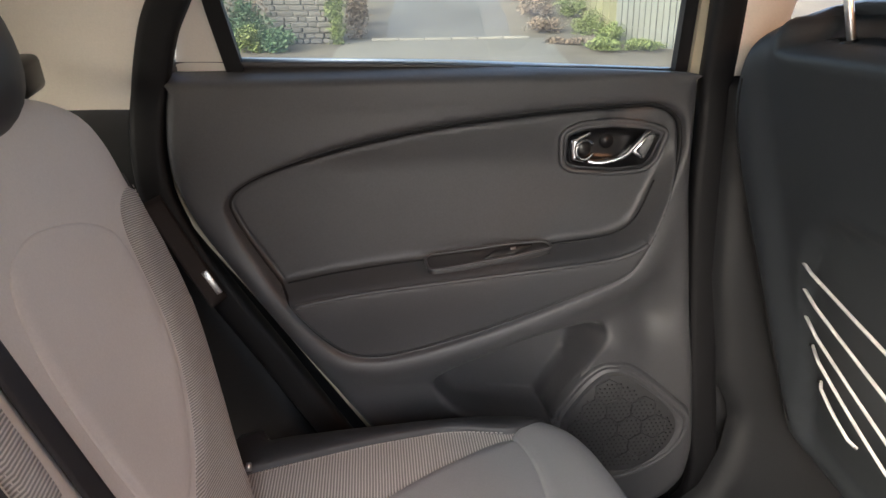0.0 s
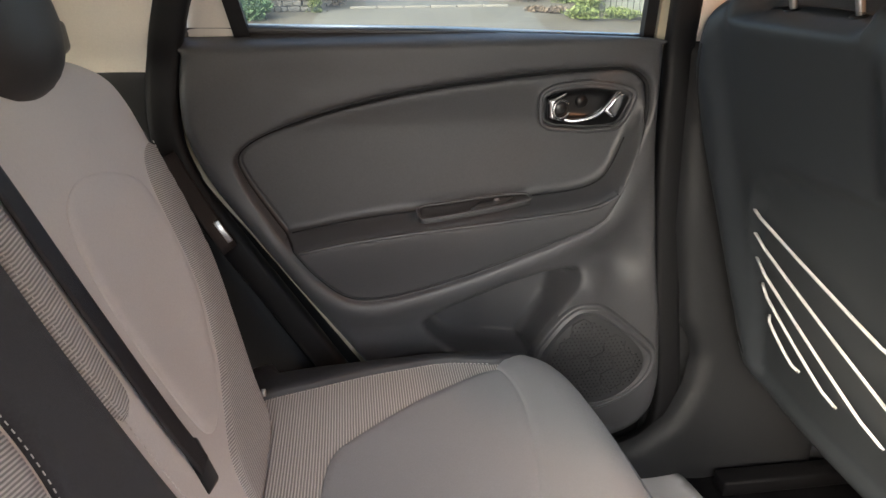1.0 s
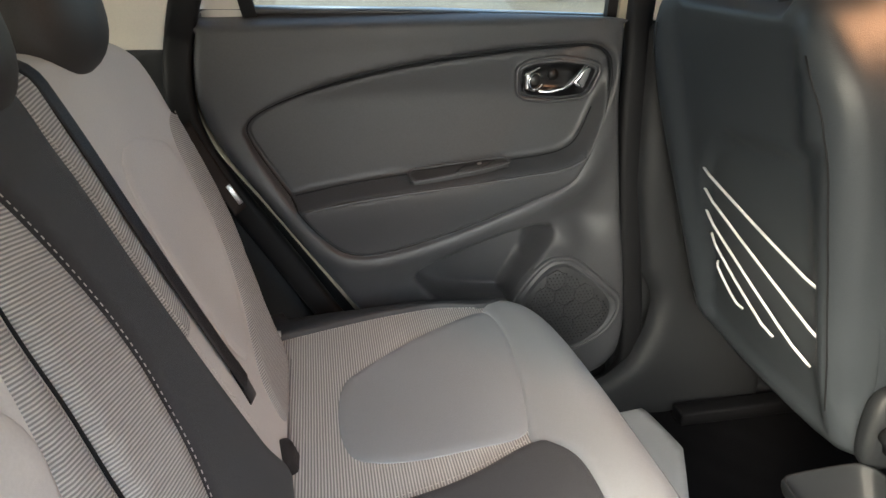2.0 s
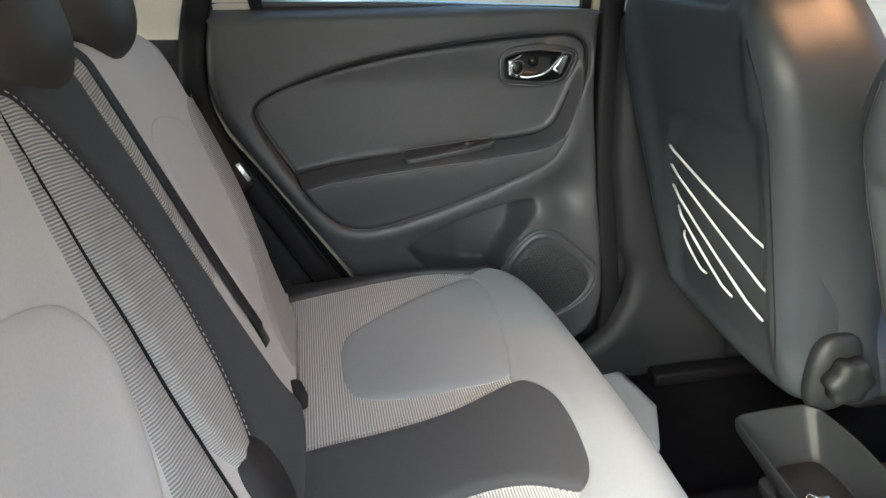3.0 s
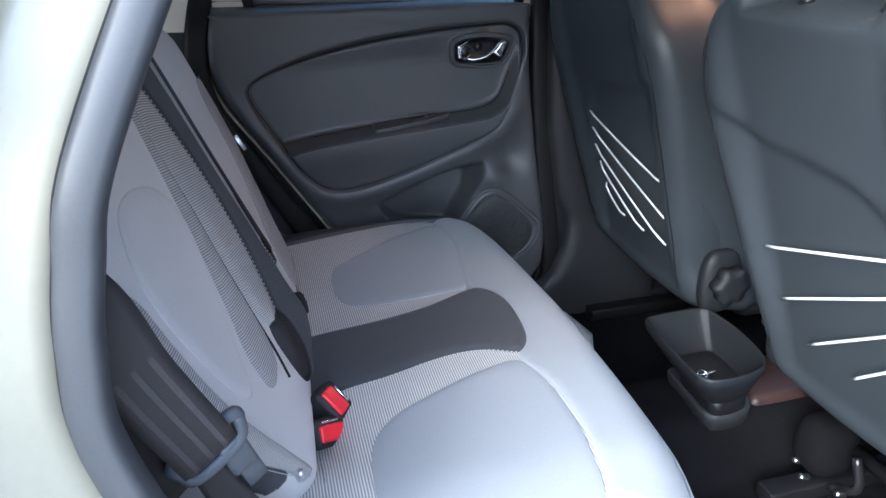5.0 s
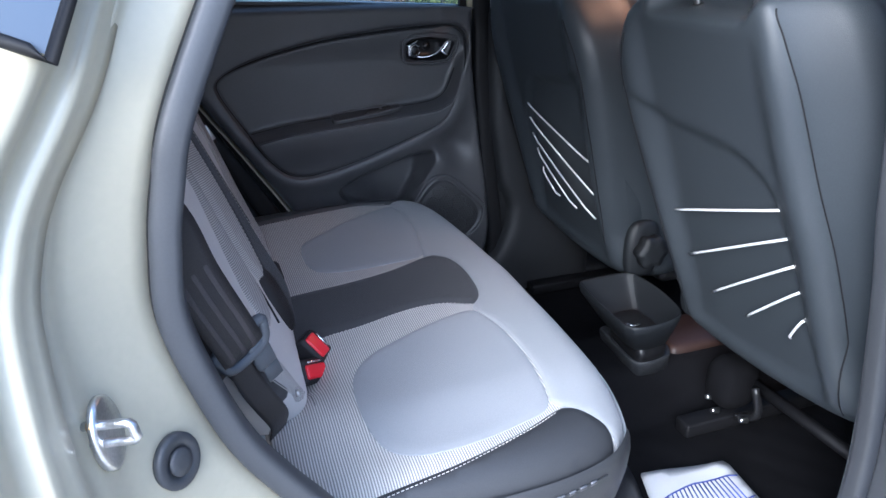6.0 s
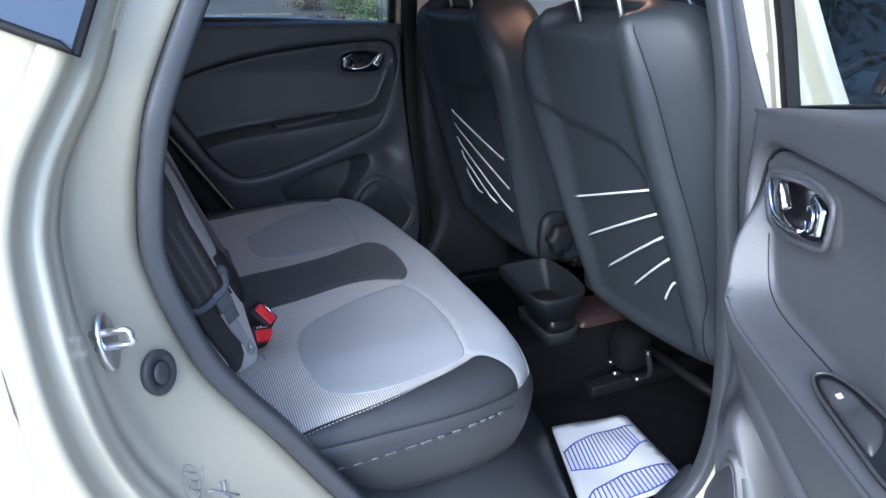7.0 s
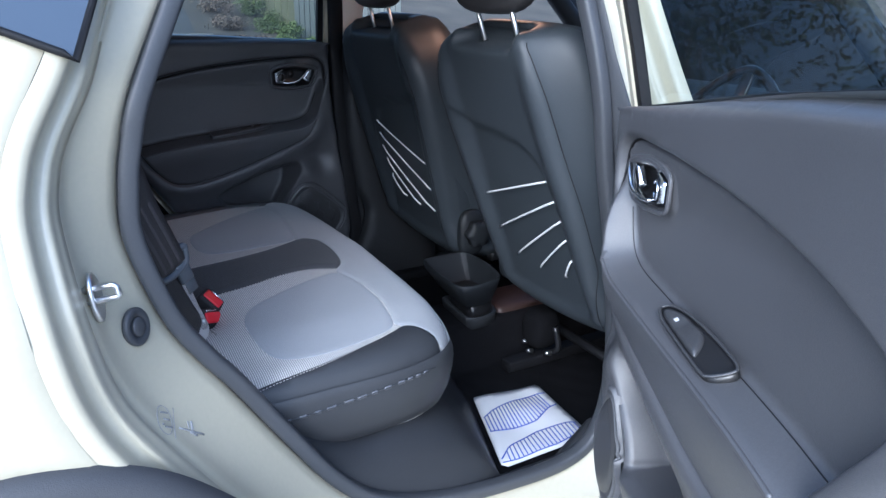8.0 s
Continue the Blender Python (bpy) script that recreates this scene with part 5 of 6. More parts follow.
# ---- front seats ----
# local frame: y outwards from the seat's middle, z up, x backwards distance grows with d
STEP_LINE = [(-0.30, 0.955), (-0.135, 0.945), (-0.028, 0.936), (0.05, 0.921), (0.108, 0.881), (0.132, 0.822), (0.150, 0.723), (0.158, 0.638), (0.155, 0.45), (-0.30, 0.40)]
BACK_OUT = [(-0.205, 0.415), (-0.238, 0.58), (-0.266, 0.80), (-0.280, 0.92), (-0.283, 1.0), (-0.268, 1.07), (-0.215, 1.145), (-0.168, 1.178), (-0.125, 1.188), (0.125, 1.188), (0.170, 1.180), (0.225, 1.145), (0.270, 1.08), (0.290, 1.0), (0.290, 0.93), (0.275, 0.80), (0.255, 0.60), (0.226, 0.44)]


# the driver seat's outer edge draws in at its rear and flares forwards
BACK_OUT_NEAR = BACK_OUT[:9] + [(0.100, 1.188), (0.138, 1.176), (0.163, 1.12), (0.182, 1.045), (0.202, 0.907), (0.224, 0.785), (0.236, 0.635), (0.226, 0.44)]


def front_seat(side, yc, x0, slope, cords_i, cords_o, label):
    """side: 1 on the far side, -1 on the near side."""
    s = thing("front_seat", label, "car seat", "front seats", at=(x0 + 0.4, yc, 0.17))

    def place(X):
        """local (d backwards, y outwards, z) to the car."""
        if side < 0:
            flare = np.clip(X[:, 1] / 0.17, 0, 1) ** 2 * np.interp(X[:, 2], [0.5, 0.8, 0.95, 1.2], [0.0, 0.03, 0.055, 0.050])
            X = X + np.column_stack([np.zeros(len(X)), flare * np.clip((-X[:, 0] - 0.03) / 0.10, 0, 1), np.zeros(len(X))])
        return np.column_stack([x0 + (0.85 - X[:, 2]) * slope - X[:, 0], yc + side * X[:, 1], X[:, 2]])

    SEATF = ((0, 0, 0), (0, 1, 0), (0, 0, 1), (1, 0, 0))
    out = curve(BACK_OUT if side > 0 else BACK_OUT_NEAR, 6, True)

    def rear(P, e):
        y, z = P[:, 0], P[:, 1]
        a = np.abs(y)
        drawn = step(y, 0.0, 0.02) if side < 0 else 0.0
        pull = drawn * np.interp(z, [0.6, 0.8, 0.95, 1.1], [0.0, 0.02, 0.045, 0.055])
        w = 0.004 + 0.018 * step(a + pull, 0.160, 0.212) * step(z, 0.40, 0.60)
        top = step(z, 1.140, 1.162)
        w = w - 0.055 * top * (1 - step(a + 0.04 * drawn, 0.118, 0.150))
        sd = sdf(P, curve(STEP_LINE, 6, True))
        w = w - 0.014 * step(sd, -0.006, 0.007) * step(e, 0.030, 0.085)
        k = np.clip(1 - e / 0.06, 0, 1)
        return w - 0.06 * (1 - np.sqrt(np.maximum(1 - k * k, 0)))

    bm = patch(out, rear, 0.014, SEATF, rings=(0.002, 0.006, 0.012, 0.02, 0.03, 0.045), skirt=((0.010, -0.09), (0.018, -0.13), (0.012, -0.17), (-0.02, -0.19), (-0.08, -0.195)), post=place)
    if side < 0:
        bmesh.ops.reverse_faces(bm, faces=bm.faces)
    back = part("backrest_shell", bm, VINYL, s, "dark grey vinyl seat back")
    for sy in (-1, 1):
        zs = np.linspace(0.52, 1.10, 30)
        ys = sy * np.interp(zs, [0.52, 0.62, 0.80, 0.95, 1.03, 1.10], [0.206, 0.218, 0.234, 0.244, 0.238, 0.206])
        if side < 0 and sy > 0:
            line = curve([(0.222, 0.47), (0.2318, 0.635), (0.2200, 0.785), (0.1980, 0.907), (0.1780, 1.045), (0.1590, 1.12), (0.142, 1.165)], 6)
            ys, zs = line[:, 0], line[:, 1]
        Q = np.column_stack([ys, zs])
        W = rear(Q, dist(Q, resample(out, 0.014, True))[0]) + 0.0004
        part("seam", tube(place(np.column_stack([W, ys, zs])), 0.0014, 6), RUBBER, s, "dark sewn seam")
    # front side of the backrest, seen over the notch
    fr = patch(curve([(-0.20, 0.50), (-0.26, 0.80), (-0.24, 1.02), (-0.17, 1.14), (0, 1.165), (0.17, 1.14), (0.24, 1.02), (0.26, 0.80), (0.20, 0.50)], 6, True), lambda P, e: 0.17 - 0.05 * np.exp(-e / 0.03), 0.04, ((0, 0, 0), (0, 1 if side > 0 else 0.84, 0), (0, 0, 1), (-1, 0, 0)), skirt=((0, 0.05 if side > 0 else 0.115),), post=place)
    part("backrest_front", fr, VINYL, s)
    hr = part("headrest", moved(ellipsoid((0, 0, 0), (0.055, 0.14, 0.095), 3.0, Matrix.Identity(4)), Matrix.Translation((x0 - 0.33 * slope + 0.055 - 0.02, yc, 1.315))), HEADREST, s, "black vinyl headrest")
    for k in (-0.068, 0.068):
        part("headrest_post", tube(place(np.array([(-0.055, k, 1.08), (-0.055, k, 1.27)])), 0.0055, 10), STEEL, s, "steel headrest post")
        part("post_collar", tube(place(np.array([(-0.055, k, 1.150), (-0.055, k, 1.160)])), 0.013, 10), BLACK, s)
    # elastic cords across the map pocket
    for (ya, za), (yb, zb) in zip(cords_i, cords_o):
        a = np.array([(0.002, (ya - yc) * side, za), (0.0, (yb - yc) * side, zb)])
        L = np.linspace(0, 1, 9)[:, None]
        line = a[0] * (1 - L) + a[1] * L
        line[:, 0] = 0.002 + 0.003 * np.sin(L[:, 0] * math.pi)
        line[0, 0] = line[-1, 0] = -0.004
        P3 = place(line)
        c = part("elastic_cord", tube(P3, 0.0027, 8), CORD, back, "pale grey elastic cord")
        for q in (P3[0], P3[-1]):
            part("eyelet", moved(tube(curve([(0, 0.0024, 0), (0, 0, 0.0024), (0, -0.0024, 0), (0, 0, -0.0024)], 4, True), 0.0009, 6, closed=True), Matrix.Translation(tuple(q + (-0.004, 0, 0)))), BLACK, c)
    # hinge cover, recliner wheel, seat pan, rails
    xr = x0 + (0.85 - 0.54) * slope
    m = Matrix.Translation((xr + 0.075, yc - side * (0.258 if side > 0 else 0.235), 0.515))
    part("hinge_cover", ellipsoid((0, 0, 0), (0.050, 0.022, 0.080), 3.0, m), TRAY, s, "dark plastic hinge cover")
    knob = []
    for k in range(49):
        a = 2 * math.pi * k / 48
        r = 0.042 + 0.004 * math.cos(6 * a)
        knob.append((r * math.cos(a), r * math.sin(a)))
    kn = loft([[(x * f, d, z * f) for x, z in knob[:-1]] for f, d in ((1.0, 0.0), (1.0, -0.022), (0.93, -0.030), (0.5, -0.032))])
    kn = moved(kn, Matrix.Translation((xr + 0.080, yc - side * (0.280 if side > 0 else 0.250), 0.520)) @ Matrix.Diagonal((1, side, 1, 1)))
    part("recliner_knob", kn, TRAY, s, "fluted dark plastic recliner knob")
    part("seat_pan", box((xr + 0.14, yc - 0.24, 0.40), (xr + 0.58, yc + 0.24, 0.52), 0.05, 4), VINYL, s, "dark vinyl seat cushion")
    part("pan_frame", box((xr + 0.20, yc - 0.20, 0.36), (xr + 0.56, yc + 0.20, 0.41), 0.02, 2), BLACK, s)
    ry = yc + (0.225 if side > 0 else 0.145)
    part("seat_rail", box((xr + 0.0, ry - 0.024, 0.168), (xr + 0.5, ry + 0.024, 0.205), 0.006, 2), DULL_STEEL, s, "black steel seat rail")
    if side < 0:
        foot = part("seat_motor", ellipsoid((0, 0, 0), (0.055, 0.05, 0.065), 2.8, Matrix.Translation((xr + 0.13, ry + 0.0, 0.29))), CARPET, s, "black seat mechanism")
        part("lever", tube(curve([(xr + 0.10, ry - 0.10, 0.34), (xr + 0.11, ry - 0.11, 0.27), (xr + 0.10, ry - 0.06, 0.235)], 5), 0.009, 8), BLACK, s, "black steel link")
        part("cross_tube", tube([(xr + 0.16, ry, 0.30), (xr + 0.16, ry - 0.36, 0.30)], 0.014, 10), DULL_STEEL, s, "black cross tube")
        for dy, dz in ((0.012, 0.085), (-0.012, 0.062), (-0.10, 0.095)):
            part("bolt", moved(tube([(0, 0, 0), (-0.016, 0, 0.004), (-0.02, 0, 0.005)], 0.0075, 8, taper=lambda q: 1 - 0.3 * q), Matrix.Translation((xr + 0.092, ry + dy, 0.16 + dz))), STEEL, s, "small steel bolt")
    return s


CORD_FAR_I = [(0.168, 0.736), (0.160, 0.636), (0.222, 0.571), (0.327, 0.568), (0.423, 0.575)]
CORD_FAR_O = [(0.529, 0.850), (0.528, 0.803), (0.527, 0.752), (0.514, 0.703), (0.501, 0.646)]
CORD_NEAR_I = [(-0.168, 0.739), (-0.192, 0.640), (-0.251, 0.572), (-0.352, 0.564), (-0.466, 0.576)]
CORD_NEAR_O = [(-0.491, 0.850), (-0.495, 0.799), (-0.503, 0.750), (-0.509, 0.701), (-0.511, 0.644)]
front_seat(1, 0.375, 0.002, 0.28, CORD_FAR_I, CORD_FAR_O, "dark grey vinyl passenger seat with elastic cords across its back")
front_seat(-1, -0.355, -0.020, 0.37, CORD_NEAR_I, CORD_NEAR_O, "dark grey vinyl driver seat with elastic cords across its back")

# ---- centre console tray ----
tray = thing("console_tray", "dark plastic storage tray on the rear of the centre console", "storage tray", at=(0.04, -0.03, 0.29))


def tray_ring(k, z, dx=0.0, dy=0.0):
    """The tray's plan: straight sides with tight corners behind, a rounded end towards the doorway."""
    P = curve([(-0.030, 0.085), (-0.022, 0.102), (-0.005, 0.108), (0.055, 0.112), (0.112, 0.112), (0.128, 0.104), (0.138, 0.085), (0.143, 0.0), (0.132, -0.085), (0.116, -0.128), (0.085, -0.150), (0.030, -0.162), (-0.020, -0.160), (-0.040, -0.145), (-0.046, -0.115), (-0.040, -0.02)], 5, True)
    c = np.array((0.055, -0.025))
    Q = c + (P - c) * k
    return np.column_stack([Q[:, 0] + dx, Q[:, 1] + dy, np.full(len(Q), z)])


part("tray_bowl", loft([tray_ring(0.4, 0.360, 0.015, -0.005), tray_ring(0.60, 0.361, 0.015, -0.005), tray_ring(0.67, 0.366, 0.015, -0.005), tray_ring(0.97, 0.430), tray_ring(0.990, 0.437), tray_ring(1.0, 0.441), tray_ring(1.005, 0.449), tray_ring(0.998, 0.454), tray_ring(0.980, 0.456), tray_ring(0.955, 0.453), tray_ring(0.935, 0.444), tray_ring(0.66, 0.378, 0.015, -0.005), tray_ring(0.60, 0.373, 0.015, -0.005), tray_ring(0.3, 0.372, 0.015, -0.005)]), TRAY, tray, "dark plastic tray bowl with a rounded rim")
part("tray_neck", loft([tray_ring(0.56, 0.305, 0.035), tray_ring(0.56, 0.36, 0.03)]), BLACK, tray)
part("tray_base", loft([tray_ring(0.62, 0.268, 0.045, 0.02), tray_ring(0.68, 0.273, 0.045, 0.02), tray_ring(0.72, 0.300, 0.042, 0.02), tray_ring(0.73, 0.310, 0.042, 0.02), tray_ring(0.71, 0.316, 0.042, 0.02), tray_ring(0.62, 0.314, 0.042, 0.02), tray_ring(0.4, 0.310, 0.042, 0.02)]), TRIM, tray, "dark plastic tray foot")
part("tray_foot", loft([tray_ring(0.5, 0.165, 0.06, 0.03), tray_ring(0.5, 0.28, 0.06, 0.03)]), BLACK, tray)
part("mat", moved(loft([tray_ring(0.60, 0.3735, 0.015, -0.005), tray_ring(0.59, 0.375, 0.015, -0.005), tray_ring(0.2, 0.375, 0.015, -0.005)]), Matrix.Identity(4)), TRAY, tray, "dark mat in the tray")
part("console", box((0.165, -0.060, 0.20), (1.1, 0.10, 0.305), 0.02, 3), COPPER, tray, "brown console edge")
key = thing("key_ring", "small bunch of bright metal keys in the tray", "keys", at=(0.04, -0.05, 0.376))
rk = random.Random(4)
for i in range(4):
    a = rk.uniform(0, 3.1)
    c = Vector((0.03 + rk.uniform(-0.02, 0.03), -0.05 + rk.uniform(-0.02, 0.02), 0.380 + 0.002 * i))
    part("key", box((-0.018, -0.004, -0.001), (0.018, 0.004, 0.001), 0.0008, 1, Matrix.Translation(c) @ Matrix.Rotation(a, 4, "Z") @ Matrix.Rotation(0.3, 4, "Y")), CHROME, key)
part("ring", moved(tube(curve([(0.012, 0, 0), (0, 0.012, 0), (-0.012, 0, 0), (0, -0.012, 0)], 6, True), 0.0015, 6, closed=True), Matrix.Translation((0.035, -0.045, 0.385)) @ Matrix.Rotation(0.5, 4, "X")), CHROME, key)

# ---- paper floor mats ----
def paper_mat(pts, z, label, marks):
    p = thing("paper_mat", label, "floor mat", "paper mats", at=(*np.mean(pts, 0), z))
    C = resample(np.array(pts), 0.03, True)
    h = lambda P, e: z + 0.004 * np.sin(P[:, 0] * 30) * np.sin(P[:, 1] * 22) + 0.006
    part("sheet", patch(C, h, 0.02, TOP, skirt=((0, z),)), PAPER, p, "white printed paper sheet")

    def at(u, v):
        a, b, c, d = (np.array(q) for q in pts)
        return (a * (1 - u) + b * u) * (1 - v) + (d * (1 - u) + c * u) * v

    def line(uvs, r):
        Q = np.array([at(u, v) for u, v in uvs])
        Q3 = np.column_stack([Q, h(Q, None) + 0.0012])
        return tube(Q3, r, 4, flat=(r * 2, 0.0008), up=(0, 0, 1))
    if marks:
        U = np.linspace(0.0, 1.0, 24)
        for top, low, u0, u1 in ((([0, 0.15, 0.5, 0.9, 1.0], [0.34, 0.27, 0.19, 0.17, 0.20]), ([0, 0.3, 0.6, 0.85, 1.0], [0.55, 0.58, 0.58, 0.45, 0.42]), 0.03, 0.88),
                                 (([0, 0.15, 0.5, 0.9, 1.0], [0.93, 0.80, 0.72, 0.75, 0.79]), ([0, 0.2, 0.6, 1.0], [0.95, 0.975, 0.975, 0.90]), 0.10, 0.95)):
            for row in (top, low):
                part("printed_line", line([(u, float(np.interp(u, *row))) for u in np.clip(U, 0.02, 0.98)], 0.0020), BLUE_INK, p, "blue printed outline")
            for u in np.linspace(u0, u1, 19):
                part("printed_bar", line([(u, float(np.interp(u, *top))), (u, float(np.interp(u, *low)))], 0.0017), BLUE_INK, p, "blue printed bar")
    return p


paper_mat([(-0.086, -0.310), (0.118, -0.335), (0.090, -0.606), (-0.192, -0.606)], 0.175, "white paper floor mat with blue footprint stripes", True)
paper_mat([(-0.20, 0.66), (0.02, 0.66), (0.055, 0.50), (-0.02, 0.33), (-0.22, 0.33)], 0.175, "white paper floor mat with faint blue print", False)

# ---- belts and buckles ----
def strap(path, width, thick, up=(0, 0, 1)):
    return tube(resample(curve(path, 10), 0.012), 0.01, 8, flat=(width, thick), up=up)


def buckle(at, axis, across, label):
    a = Vector(axis).normalized()
    w = Vector(across)
    w = (w - a * w.dot(a)).normalized()
    m = Matrix((a, w, a.cross(w))).transposed().to_4x4()
    m.translation = at
    b = thing("belt_buckle", label, "seat belt buckle", "belt buckles", at=at)
    part("housing", box((-0.085, -0.030, -0.024), (0.0, 0.030, 0.022), 0.009, 3, m), WEBBING, b, "black buckle housing")
    part("button", box((-0.006, -0.023, -0.016), (0.004, 0.023, 0.010), 0.004, 3, m), RED, b, "red release button")
    part("slot", box((-0.004, -0.016, 0.0125), (0.0015, 0.016, 0.0165), 0.001, 1, m), CHROME, b)
    return b


buckle((-0.750, -0.200, 0.585), (0.50, -0.50, 0.70), (0.55, -0.35, -0.65), "black seat belt buckle with a red button")
buckle((-0.764, -0.243, 0.560), (0.60, -0.61, 0.52), (0.84, 0.45, -0.25), "black seat belt buckle with a red button")
bk3 = thing("belt_buckle", "black seat belt buckle standing between the seat cushions", "seat belt buckle", "belt buckles", at=(-0.77, 0.11, 0.55))
part("housing", box((-0.022, -0.026, -0.055), (0.022, 0.026, 0.050), 0.012, 3, Matrix.Translation((-0.787, 0.134, 0.560)) @ Matrix.Rotation(radians(-14), 4, "Y") @ Matrix.Rotation(radians(12), 4, "X")), WEBBING, bk3, "black buckle housing")
bk4 = thing("belt_stalk", "black folded belt stalk tucked at the cushion", "seat belt", at=(-0.80, -0.09, 0.6))
part("sleeve", ellipsoid((0, 0, 0), (0.030, 0.044, 0.068), 2.8, Matrix.Translation((-0.822, -0.132, 0.650)) @ Matrix.Rotation(radians(-20), 4, "Y")), WEBBING, bk4)

centre = thing("seat_belt", "black centre seat belt lying down the backrest", "seat belt", "seat belts", at=(-0.9, 0.18, 0.6))
part("webbing", tube(back3([(0.156, 1.125), (0.160, 1.04), (0.156, 0.95), (0.152, 0.85), (0.149, 0.76), (0.152, 0.70)], 0.006), 0.01, 8, flat=(0.032, 0.004), up=BACK[3]), WEBBING, centre, "black webbing")
part("tongue", box((-0.006, -0.022, -0.030), (0.007, 0.022, 0.030), 0.006, 3, Matrix.Translation((-0.836, 0.156, 0.700)) @ Matrix.Rotation(radians(-23), 4, "Y") @ Matrix.Rotation(radians(-14), 4, "X")), BLACK, centre, "black belt tongue")
part("latch_plate", box((-0.0015, -0.011, -0.03), (0.0015, 0.011, 0.03), 0.001, 1, Matrix.Translation((-0.812, 0.166, 0.645)) @ Matrix.Rotation(radians(-23), 4, "Y")), STEEL, centre, "steel latch plate")

near = thing("seat_belt", "black outer seat belt with grey tongue hanging by the doorway", "seat belt", "seat belts", at=(-0.9, -0.6, 0.6))
BELT_GREY = mat("grey belt plastic", (0.055, 0.060, 0.070), 0.5, grain=0.08)
aw = Vector((0.049, 0.031, 0.021)).normalized()
ad = Vector((0.065, 0.047, -0.153))
ad = (ad - aw * ad.dot(aw)).normalized()
nb = aw.cross(ad)
TG = Vector((-0.888, -0.586, 0.828))


def belt(a, d, w=0.0):
    return tuple(TG + aw * a + ad * d + nb * w)


fall = [(-1.10, -0.640, 1.075), (-1.02, -0.640, 1.060), belt(-0.014, -0.20, -0.004), belt(-0.012, -0.11, -0.008), belt(-0.006, -0.02, -0.009), belt(-0.004, 0.008, -0.005), belt(-0.004, 0.017, 0.002)]
web = part("webbing", strap(fall, 0.060, 0.0022, up=nb), WEBBING, near, "dark webbing threaded through the tongue")
WEB_STRIPE = mat("brown webbing stripe", (0.040, 0.034, 0.036), 0.6, grain=0.15, bump=0.4, bscale=1500)
for k in (-0.016, 0.0, 0.016):
    part("stripe", strap([tuple(Vector(q) + aw * k - nb * 0.0011) for q in fall[2:]], 0.006, 0.0006, up=nb), WEB_STRIPE, web)
part("webbing", strap([(-1.03, -0.66, 0.98), belt(-0.055, -0.10, 0.012), belt(-0.040, -0.03, 0.010), belt(-0.030, 0.03, 0.012)], 0.050, 0.0022, up=nb), WEBBING, near, "black webbing")
part("webbing", strap([belt(-0.010, 0.020, 0.006), belt(-0.012, 0.06, 0.004), belt(-0.008, 0.10, 0.004), belt(0.0, 0.15, 0.012), belt(0.004, 0.21, 0.05)], 0.034, 0.0022, up=nb), WEBBING, near, "black lower webbing")
M = Matrix((nb, aw, -ad)).transposed().to_4x4()
M.translation = (-0.888, -0.586, 0.828)
ring = curve([(0, -0.029, 0.012), (0, 0.029, 0.012), (0, 0.033, 0.0), (0, 0.022, -0.020), (0, -0.022, -0.020), (0, -0.033, 0.0)], 5, True)
part("tongue", moved(tube(ring, 0.0070, 8, closed=True), M), BELT_GREY, near, "grey plastic belt tongue")
part("tongue_body", box((-0.005, 0.002, -0.052), (0.005, 0.030, -0.012), 0.004, 2, M), BELT_GREY, near, "grey plastic belt tongue")
part("latch_plate", box((-0.0015, 0.008, -0.078), (0.0015, 0.030, -0.045), 0.001, 1, M), BELT_GREY, near, "steel latch plate")
far = thing("seat_belt", "black outer seat belt beside the closed door", "seat belt", "seat belts", at=(-0.9, 0.63, 0.6))
part("webbing", strap([(-0.955, 0.672, 0.93), (-0.935, 0.668, 0.89), (-0.905, 0.664, 0.83), (-0.87, 0.660, 0.76)], 0.036, 0.0022, up=(0.7, -0.6, 0.3)), WEBBING, far, "black webbing")
part("latch_plate", box((-0.012, -0.002, -0.022), (0.012, 0.002, 0.022), 0.001, 1, Matrix.Translation((-0.885, 0.665, 0.79)) @ Matrix.Rotation(radians(-28), 4, "Y")), STEEL, far, "steel latch plate")

# ---- striker, plug and labels on the doorway ----
st = thing("door_striker", "zinc plated door striker on a round plate", "door striker", at=(-1.0, -0.76, 0.86))
def aimed(at, normal):
    return Matrix.Translation(at) @ Vector(normal).normalized().to_track_quat("Z", "Y").to_matrix().to_4x4()


def disc(rings, sx, sy, m, n=28):
    """A turned oval body from (radius, height) rings."""
    return moved(loft([[(r * sx * math.cos(2 * math.pi * k / n), r * sy * math.sin(2 * math.pi * k / n), h) for k in range(n)] for r, h in rings]), m)


part("plate", disc(((1, -0.004), (1, 0.001), (0.9, 0.003), (0.3, 0.003)), 0.026, 0.036, aimed((-1.010, -0.746, 0.854), (0.96, -0.24, 0.12))), STEEL, st, "round steel plate")
MS = aimed((-1.021, -0.757, 0.862), (0.89, -0.42, 0.20))
loop = [(0, -0.009, -0.004), (0, -0.009, 0.032), (0, -0.0085, 0.038), (0, -0.006, 0.041), (0, 0.006, 0.041), (0, 0.0085, 0.038), (0, 0.009, 0.032), (0, 0.009, -0.004)]
part("loop", moved(tube(loop, 0.0043, 10), MS), STEEL, st, "steel striker loop")
for k, r in ((0.009, 0.0075), (-0.009, 0.0065)):
    part("collar", moved(tube([(0, 0, 0), (0, 0, 0.004)], r, 12), MS @ Matrix.Translation((0, k, 0.004))), mat("yellow zinc", (0.55, 0.36, 0.14), 0.3, metal=1.0) if k > 0 else STEEL, st, "yellow zinc collar" if k > 0 else "")
pl = thing("rubber_plug", "round dark rubber plug in the door jamb", "rubber plug", at=(-0.959, -0.715, 0.785))
MP = aimed((-0.962, -0.714, 0.784), (0.72, -0.68, 0.12)) @ Matrix.Rotation(radians(8), 4, "Z")
